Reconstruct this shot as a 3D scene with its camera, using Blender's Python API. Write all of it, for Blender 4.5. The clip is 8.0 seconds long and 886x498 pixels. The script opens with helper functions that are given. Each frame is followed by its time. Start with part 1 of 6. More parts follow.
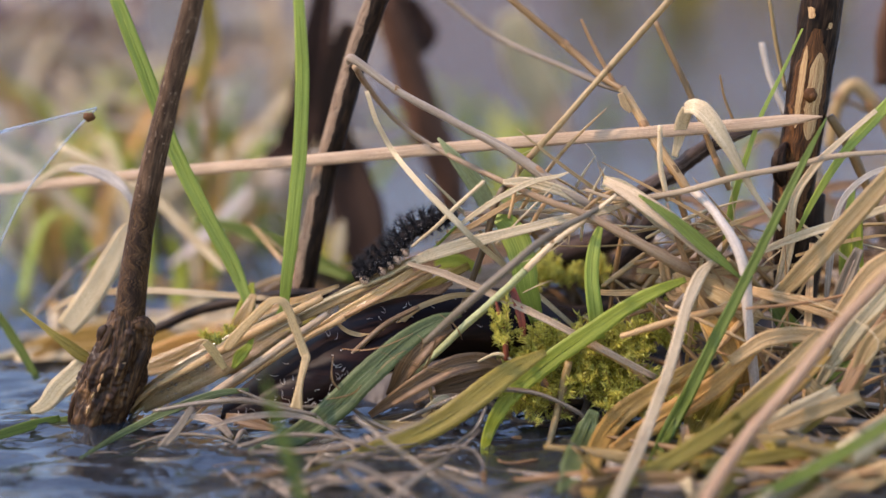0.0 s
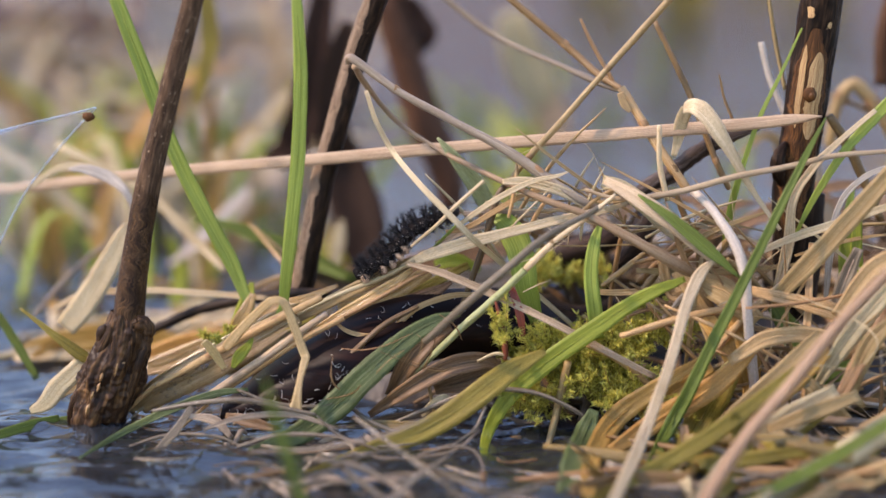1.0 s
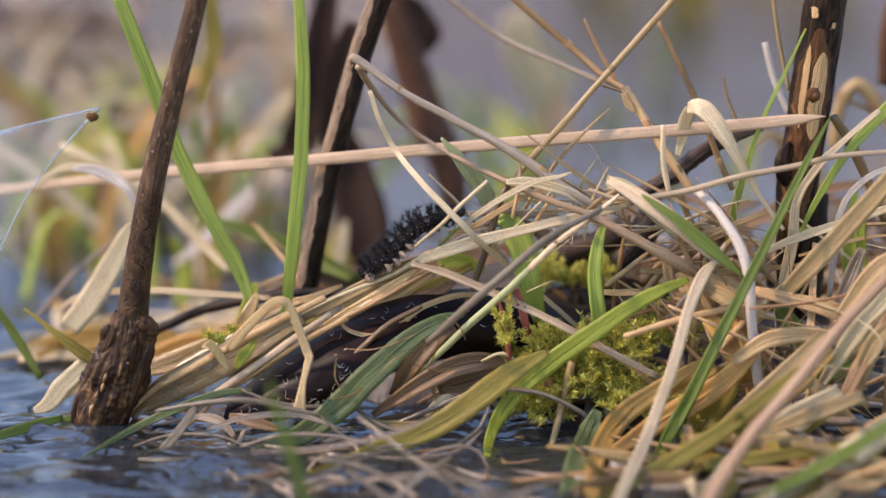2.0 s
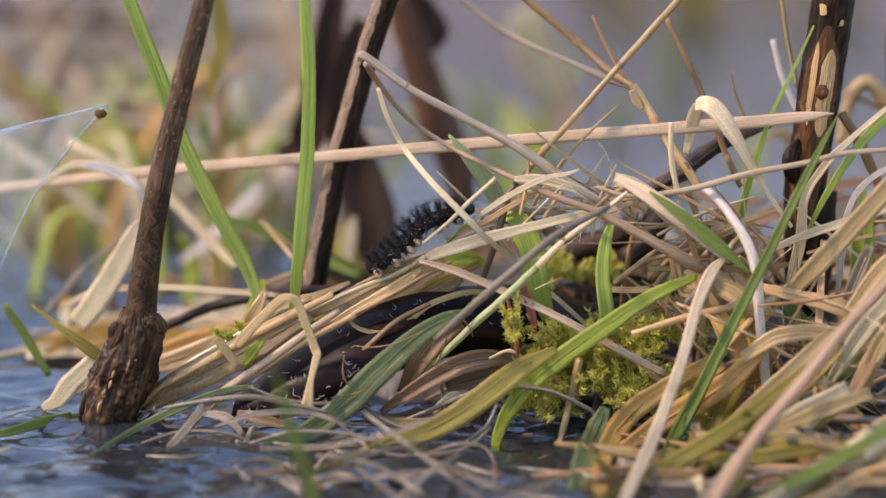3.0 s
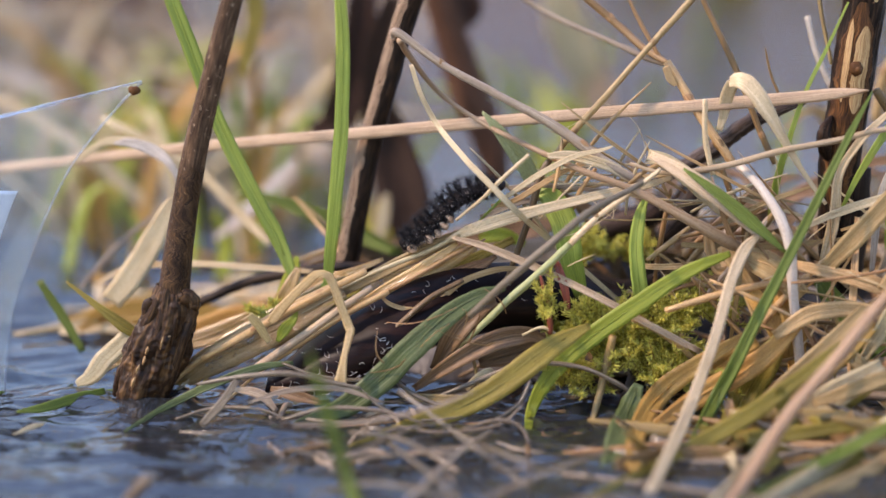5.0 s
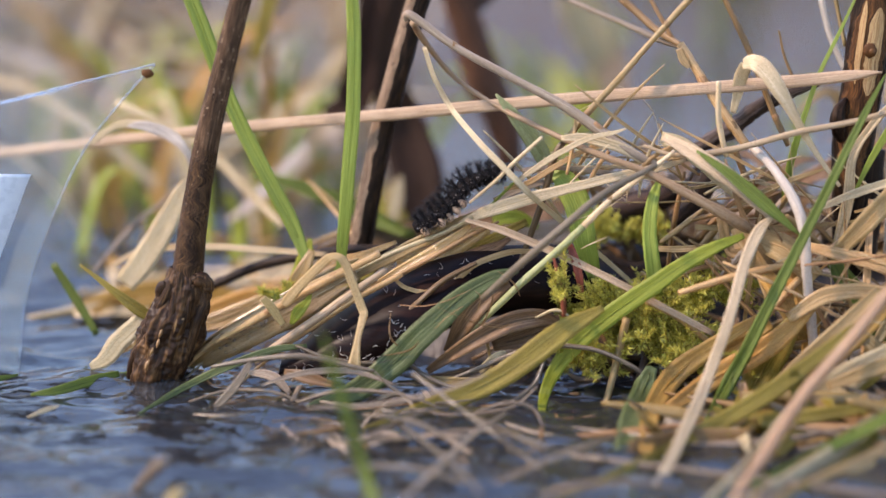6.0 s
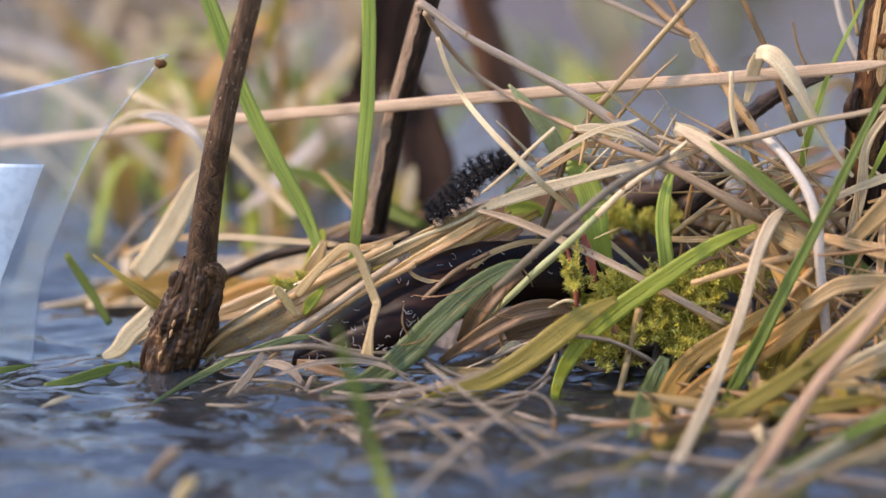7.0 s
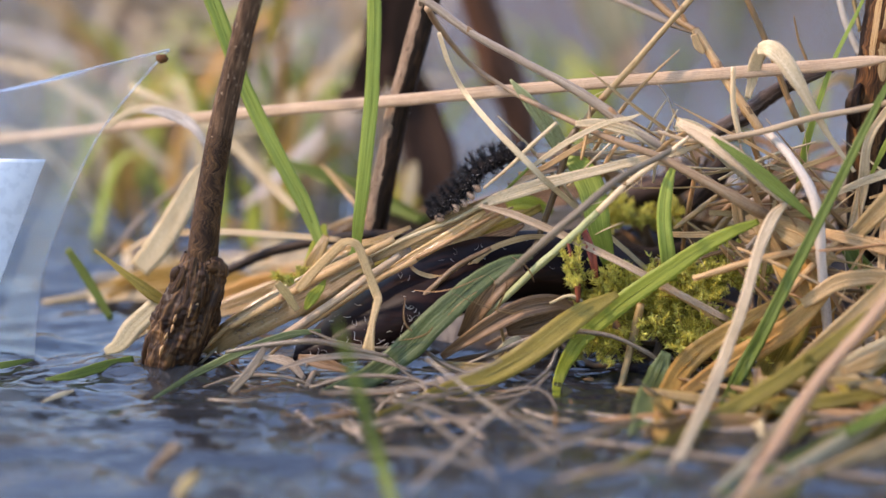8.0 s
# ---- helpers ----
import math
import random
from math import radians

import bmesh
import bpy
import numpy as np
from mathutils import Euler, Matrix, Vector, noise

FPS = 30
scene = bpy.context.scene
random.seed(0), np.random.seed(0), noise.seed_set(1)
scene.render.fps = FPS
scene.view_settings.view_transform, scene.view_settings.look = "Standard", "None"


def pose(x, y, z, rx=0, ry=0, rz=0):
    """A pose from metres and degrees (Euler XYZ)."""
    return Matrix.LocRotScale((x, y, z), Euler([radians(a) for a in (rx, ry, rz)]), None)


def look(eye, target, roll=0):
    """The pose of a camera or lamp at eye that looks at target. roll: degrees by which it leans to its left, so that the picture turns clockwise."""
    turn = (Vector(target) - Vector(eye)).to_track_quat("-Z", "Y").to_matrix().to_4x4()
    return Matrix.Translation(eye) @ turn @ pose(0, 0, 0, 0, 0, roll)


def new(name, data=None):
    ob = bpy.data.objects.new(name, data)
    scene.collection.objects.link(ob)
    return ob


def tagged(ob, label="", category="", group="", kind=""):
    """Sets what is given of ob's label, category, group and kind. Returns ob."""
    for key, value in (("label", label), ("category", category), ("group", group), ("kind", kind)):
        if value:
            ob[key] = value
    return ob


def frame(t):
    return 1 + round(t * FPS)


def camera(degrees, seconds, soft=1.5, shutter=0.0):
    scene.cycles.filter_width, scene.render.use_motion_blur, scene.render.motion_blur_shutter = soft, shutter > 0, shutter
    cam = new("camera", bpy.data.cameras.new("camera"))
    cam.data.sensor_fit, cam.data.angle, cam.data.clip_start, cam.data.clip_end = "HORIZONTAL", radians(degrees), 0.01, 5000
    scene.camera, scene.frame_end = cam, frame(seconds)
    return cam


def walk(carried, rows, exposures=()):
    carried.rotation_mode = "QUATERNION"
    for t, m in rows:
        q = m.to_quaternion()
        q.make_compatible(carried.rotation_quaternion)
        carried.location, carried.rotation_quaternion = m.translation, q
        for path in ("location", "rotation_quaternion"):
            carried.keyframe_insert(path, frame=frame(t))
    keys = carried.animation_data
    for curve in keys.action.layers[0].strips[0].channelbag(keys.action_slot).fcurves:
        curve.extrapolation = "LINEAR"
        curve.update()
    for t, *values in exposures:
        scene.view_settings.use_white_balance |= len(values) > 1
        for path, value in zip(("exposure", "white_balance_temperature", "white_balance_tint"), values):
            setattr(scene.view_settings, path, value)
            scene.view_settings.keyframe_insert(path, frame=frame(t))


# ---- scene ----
# One slow pan on a tripod: a long close-up lens, half a metre from a caterpillar on dry grass at the water's edge.
MM = 0.001
cam = camera(20.0, 8.0)
cam.data.dof.use_dof = True
cam.data.dof.focus_distance = 0.482
cam.data.dof.aperture_fstop = 6.2
EYE = (0.0, -0.470, 0.138)
# seconds, yaw, pitch, roll in degrees
PAN = [
    (0.0, 0.004, -12.494, 0.00),
    (0.5, 0.004, -12.505, 0.00),
    (1.0, -0.009, -12.501, 0.00),
    (1.5, 0.007, -12.483, 0.00),
    (3.0, 0.256, -12.563, 0.03),
    (3.5, 0.343, -12.608, 0.03),
    (4.0, 0.582, -12.747, 0.05),
    (4.5, 0.847, -12.907, 0.08),
    (6.0, 1.289, -13.489, 0.28),
    (6.5, 1.518, -13.643, 0.30),
    (7.0, 1.579, -13.709, 0.33),
    (7.5, 1.583, -13.739, 0.33),
    (8.0, 1.619, -13.820, 0.30),
]
walk(cam, [(t, pose(*EYE, 90 + pitch, roll, yaw)) for t, yaw, pitch, roll in PAN], exposures=[(0.0, 1.47, 6690, 26.5), (1.5, 1.49, 6690, 26.5), (4.0, 1.52, 6690, 26.5), (6.0, 1.58, 6710, 26.5), (8.0, 1.60, 6710, 26.5)])

# ---- light ----
SUN_ELEVATION, SUN_AZIMUTH = 47.0, -101.0   # azimuth: degrees from straight ahead, minus is to the left
world = bpy.data.worlds.new("world")
scene.world = world
world.use_nodes = True
wn = world.node_tree
sky = wn.nodes.new("ShaderNodeTexSky")
sky.sky_type, sky.sun_disc = "NISHITA", False
sky.sun_elevation, sky.sun_rotation = radians(SUN_ELEVATION), radians(SUN_AZIMUTH)
sky.air_density, sky.dust_density, sky.ozone_density = 1.6, 0.3, 3.2
wn.nodes["Background"].inputs["Strength"].default_value = 0.15
wn.links.new(sky.outputs[0], wn.nodes["Background"].inputs["Color"])
sun = new("sun", bpy.data.lights.new("sun", "SUN"))
sun.data.energy, sun.data.angle, sun.data.color = 2.15, radians(4), (1.0, 0.86, 0.66)
sun_way = Vector((math.sin(radians(SUN_AZIMUTH)) * math.cos(radians(SUN_ELEVATION)),
                  math.cos(radians(SUN_AZIMUTH)) * math.cos(radians(SUN_ELEVATION)), math.sin(radians(SUN_ELEVATION))))
sun.matrix_basis = look(sun_way * 3, (0, 0, 0))


# ---- materials ----
def nodes_of(name):
    m = bpy.data.materials.new(name)
    m.use_nodes = True
    return m, m.node_tree.nodes, m.node_tree.links


def ramp(n, stops):
    r = n.new("ShaderNodeValToRGB")
    while len(r.color_ramp.elements) < len(stops):
        r.color_ramp.elements.new(0.5)
    for e, (p, c) in zip(r.color_ramp.elements, stops):
        e.position, e.color = p, (*c, 1)
    return r


def fibre(name, light, mid, dark, rough=0.36, through_light=0.30, streak=4.5, spots=0.4, vary=0.35, bump=0.5, spec=0.36, hue=0.008, grit=0.55):
    """A plant surface: streaks along the blade, larger stains, a shade of its own for each blade; thin blades let light through."""
    m, n, l = nodes_of(name)
    b, out = n["Principled BSDF"], n["Material Output"]
    uv = n.new("ShaderNodeUVMap")
    mp = n.new("ShaderNodeMapping")
    mp.inputs["Scale"].default_value = (streak, 0.05, 1)
    l.new(uv.outputs[0], mp.inputs["Vector"])
    info = n.new("ShaderNodeObjectInfo")
    island = n.new("ShaderNodeNewGeometry")
    add = n.new("ShaderNodeMath"); add.operation = "ADD"
    l.new(info.outputs["Random"], add.inputs[0]); l.new(island.outputs["Random Per Island"], add.inputs[1])
    frac = n.new("ShaderNodeMath"); frac.operation = "FRACT"
    l.new(add.outputs[0], frac.inputs[0])
    fine = n.new("ShaderNodeTexNoise"); fine.noise_dimensions = "4D"
    fine.inputs["Scale"].default_value, fine.inputs["Detail"].default_value = 1.6, 4
    l.new(mp.outputs[0], fine.inputs["Vector"]); l.new(frac.outputs[0], fine.inputs["W"])
    deep = tuple(c * 0.6 + d * 0.4 for c, d in zip(dark, mid))
    r1 = ramp(n, [(0.29, deep), (0.5, mid), (0.69, light)])
    l.new(fine.outputs[0], r1.inputs[0])
    mp2 = n.new("ShaderNodeMapping"); mp2.inputs["Scale"].default_value = (0.35, 0.09, 1)
    l.new(uv.outputs[0], mp2.inputs["Vector"])
    big = n.new("ShaderNodeTexNoise"); big.noise_dimensions = "4D"
    big.inputs["Scale"].default_value, big.inputs["Detail"].default_value = 1.3, 5
    l.new(mp2.outputs[0], big.inputs["Vector"]); l.new(frac.outputs[0], big.inputs["W"])
    r2 = ramp(n, [(0.45, (0, 0, 0)), (0.75, (1, 1, 1))])
    l.new(big.outputs[0], r2.inputs[0])
    k = n.new("ShaderNodeMath"); k.operation = "MULTIPLY"; k.inputs[1].default_value = spots
    l.new(r2.outputs[0], k.inputs[0])
    mix = n.new("ShaderNodeMix"); mix.data_type = "RGBA"
    l.new(k.outputs[0], mix.inputs["Factor"]); l.new(r1.outputs[0], mix.inputs[6])
    mix.inputs[7].default_value = (*[c * 0.55 for c in dark], 1)
    grain = n.new("ShaderNodeTexNoise")
    grain.inputs["Scale"].default_value, grain.inputs["Detail"].default_value = 4.0, 5
    gm = n.new("ShaderNodeMapping"); gm.inputs["Scale"].default_value = (1.0, 0.45, 1)
    l.new(uv.outputs[0], gm.inputs["Vector"]); l.new(gm.outputs[0], grain.inputs["Vector"])
    r3 = ramp(n, [(0.30, (0.55, 0.48, 0.40)), (0.46, (0.95, 0.94, 0.93)), (0.7, (1.12, 1.12, 1.12))])
    l.new(grain.outputs[0], r3.inputs[0])
    speck = n.new("ShaderNodeMix"); speck.data_type = "RGBA"; speck.blend_type = "MULTIPLY"
    speck.inputs["Factor"].default_value = grit
    l.new(mix.outputs[2], speck.inputs[6]); l.new(r3.outputs[0], speck.inputs[7])
    hsv = n.new("ShaderNodeHueSaturation")
    v = n.new("ShaderNodeMapRange"); v.inputs["To Min"].default_value, v.inputs["To Max"].default_value = 1 - vary, 1 + vary
    l.new(frac.outputs[0], v.inputs["Value"]); l.new(v.outputs[0], hsv.inputs["Value"])
    h = n.new("ShaderNodeMapRange"); h.inputs["To Min"].default_value, h.inputs["To Max"].default_value = 0.5 + hue, 0.5 - hue
    l.new(frac.outputs[0], h.inputs["Value"]); l.new(h.outputs[0], hsv.inputs["Hue"])
    l.new(speck.outputs[2], hsv.inputs["Color"])
    l.new(hsv.outputs[0], b.inputs["Base Color"])
    rr = n.new("ShaderNodeMapRange"); rr.inputs["To Min"].default_value, rr.inputs["To Max"].default_value = rough - 0.15, rough + 0.2
    l.new(big.outputs[0], rr.inputs["Value"]); l.new(rr.outputs[0], b.inputs["Roughness"])
    b.inputs["Specular IOR Level"].default_value = spec
    bp = n.new("ShaderNodeBump"); bp.inputs["Strength"].default_value, bp.inputs["Distance"].default_value = bump, 0.0003
    l.new(fine.outputs[0], bp.inputs["Height"]); l.new(bp.outputs[0], b.inputs["Normal"])
    if through_light:
        tr = n.new("ShaderNodeBsdfTranslucent"); l.new(hsv.outputs[0], tr.inputs["Color"])
        ms = n.new("ShaderNodeMixShader"); ms.inputs[0].default_value = through_light
        l.new(b.outputs[0], ms.inputs[1]); l.new(tr.outputs[0], ms.inputs[2]); l.new(ms.outputs[0], out.inputs["Surface"])
    return m


def lumpy(name, light, mid, dark, scale=300.0, rough=0.6, bump=0.6, spec=0.4, distance=0.0006):
    """Bark, mud, skin: mottled at two scales, with relief."""
    m, n, l = nodes_of(name)
    b = n["Principled BSDF"]
    tc = n.new("ShaderNodeTexCoord")
    a = n.new("ShaderNodeTexNoise"); a.inputs["Scale"].default_value, a.inputs["Detail"].default_value = scale, 6
    c = n.new("ShaderNodeTexNoise"); c.inputs["Scale"].default_value, c.inputs["Detail"].default_value = scale * 0.17, 4
    l.new(tc.outputs["Object"], a.inputs["Vector"]); l.new(tc.outputs["Object"], c.inputs["Vector"])
    mx = n.new("ShaderNodeMath"); mx.operation = "MULTIPLY_ADD"; mx.inputs[1].default_value = 0.5
    hf = n.new("ShaderNodeMath"); hf.operation = "MULTIPLY"; hf.inputs[1].default_value = 0.5
    l.new(c.outputs[0], hf.inputs[0]); l.new(a.outputs[0], mx.inputs[0]); l.new(hf.outputs[0], mx.inputs[2])
    r = ramp(n, [(0.38, dark), (0.5, mid), (0.62, light)])
    l.new(mx.outputs[0], r.inputs[0]); l.new(r.outputs[0], b.inputs["Base Color"])
    rr = n.new("ShaderNodeMapRange"); rr.inputs["To Min"].default_value, rr.inputs["To Max"].default_value = rough - 0.2, rough + 0.2
    l.new(a.outputs[0], rr.inputs["Value"]); l.new(rr.outputs[0], b.inputs["Roughness"])
    b.inputs["Specular IOR Level"].default_value = spec
    bp = n.new("ShaderNodeBump"); bp.inputs["Strength"].default_value, bp.inputs["Distance"].default_value = bump, distance
    l.new(mx.outputs[0], bp.inputs["Height"]); l.new(bp.outputs[0], b.inputs["Normal"])
    return m


def bark(name, light, mid, dark, fleck, size=1.0, rough=0.5, spec=0.3, flecks=0.66, bump=0.7):
    """Bark or bare wood: long uneven streaks, blotches and small pale flecks, with relief."""
    m, n, l = nodes_of(name)
    b = n["Principled BSDF"]
    uv = n.new("ShaderNodeUVMap")

    def grain(su, sv, detail, jitter=0.0):
        mp = n.new("ShaderNodeMapping")
        mp.inputs["Scale"].default_value = (su / size, sv / size, 1)
        l.new(uv.outputs[0], mp.inputs["Vector"])
        t = n.new("ShaderNodeTexNoise")
        t.inputs["Scale"].default_value, t.inputs["Detail"].default_value, t.inputs["Distortion"].default_value = 1.0, detail, jitter
        l.new(mp.outputs[0], t.inputs["Vector"])
        return t
    streak, blotch, dots = grain(4.6, 0.22, 6), grain(0.6, 0.16, 4, 0.4), grain(2.6, 0.75, 2)
    mx = n.new("ShaderNodeMix"); mx.inputs["Factor"].default_value = 0.3
    l.new(streak.outputs[0], mx.inputs[2]); l.new(blotch.outputs[0], mx.inputs[3])
    r = ramp(n, [(0.36, dark), (0.5, mid), (0.64, light)])
    l.new(mx.outputs[0], r.inputs[0])
    fr = ramp(n, [(flecks, (0, 0, 0)), (flecks + 0.05, (1, 1, 1))])
    l.new(dots.outputs[0], fr.inputs[0])
    mix = n.new("ShaderNodeMix"); mix.data_type = "RGBA"
    mix.inputs[7].default_value = (*fleck, 1)
    l.new(fr.outputs[0], mix.inputs["Factor"]); l.new(r.outputs[0], mix.inputs[6])
    l.new(mix.outputs[2], b.inputs["Base Color"])
    rr = n.new("ShaderNodeMapRange"); rr.inputs["To Min"].default_value, rr.inputs["To Max"].default_value = rough - 0.2, rough + 0.2
    l.new(blotch.outputs[0], rr.inputs["Value"]); l.new(rr.outputs[0], b.inputs["Roughness"])
    b.inputs["Specular IOR Level"].default_value = spec
    bp = n.new("ShaderNodeBump"); bp.inputs["Strength"].default_value, bp.inputs["Distance"].default_value = bump, 0.0005
    l.new(mx.outputs[0], bp.inputs["Height"]); l.new(bp.outputs[0], b.inputs["Normal"])
    return m


def clear(name, ior, tint, dust_sheen, rough=0.02, ripple=0.0):
    """Water and clear plastic: lets light through, mirrors by Fresnel; the diffuse share is dust on plastic, and on
    water silt with sky sheen painted in.
    """
    m, n, l = nodes_of(name)
    out = n["Material Output"]
    n.remove(n["Principled BSDF"])
    tr = n.new("ShaderNodeBsdfTransparent"); tr.inputs["Color"].default_value = (*tint, 1)
    gl = n.new("ShaderNodeBsdfGlossy"); gl.inputs["Roughness"].default_value = rough
    # Blue-grey diffuse paints part of the water's sky reflection.
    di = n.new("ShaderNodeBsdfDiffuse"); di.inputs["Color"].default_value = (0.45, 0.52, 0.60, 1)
    fr = n.new("ShaderNodeFresnel"); fr.inputs["IOR"].default_value = ior
    tc = n.new("ShaderNodeTexCoord")
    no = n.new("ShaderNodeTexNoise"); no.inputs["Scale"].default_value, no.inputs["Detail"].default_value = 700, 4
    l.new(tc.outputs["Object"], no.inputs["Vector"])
    r = ramp(n, [(0.35, (dust_sheen * 0.4,) * 3), (0.72, (dust_sheen,) * 3), (0.78, (dust_sheen * 4,) * 3)])
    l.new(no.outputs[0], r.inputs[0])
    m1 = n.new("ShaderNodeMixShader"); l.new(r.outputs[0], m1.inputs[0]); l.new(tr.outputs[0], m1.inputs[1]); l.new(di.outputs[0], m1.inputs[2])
    m2 = n.new("ShaderNodeMixShader"); l.new(fr.outputs[0], m2.inputs[0]); l.new(m1.outputs[0], m2.inputs[1]); l.new(gl.outputs[0], m2.inputs[2])
    if ripple:
        w = n.new("ShaderNodeTexNoise"); w.inputs["Scale"].default_value, w.inputs["Detail"].default_value = 160, 3
        mp = n.new("ShaderNodeMapping"); mp.inputs["Scale"].default_value = (0.45, 1, 1)
        l.new(tc.outputs["Object"], mp.inputs["Vector"]); l.new(mp.outputs[0], w.inputs["Vector"])
        bp = n.new("ShaderNodeBump"); bp.inputs["Strength"].default_value, bp.inputs["Distance"].default_value = ripple, 0.001
        l.new(w.outputs[0], bp.inputs["Height"]); l.new(bp.outputs[0], gl.inputs["Normal"]); l.new(bp.outputs[0], fr.inputs["Normal"])
    l.new(m2.outputs[0], out.inputs["Surface"])
    return m


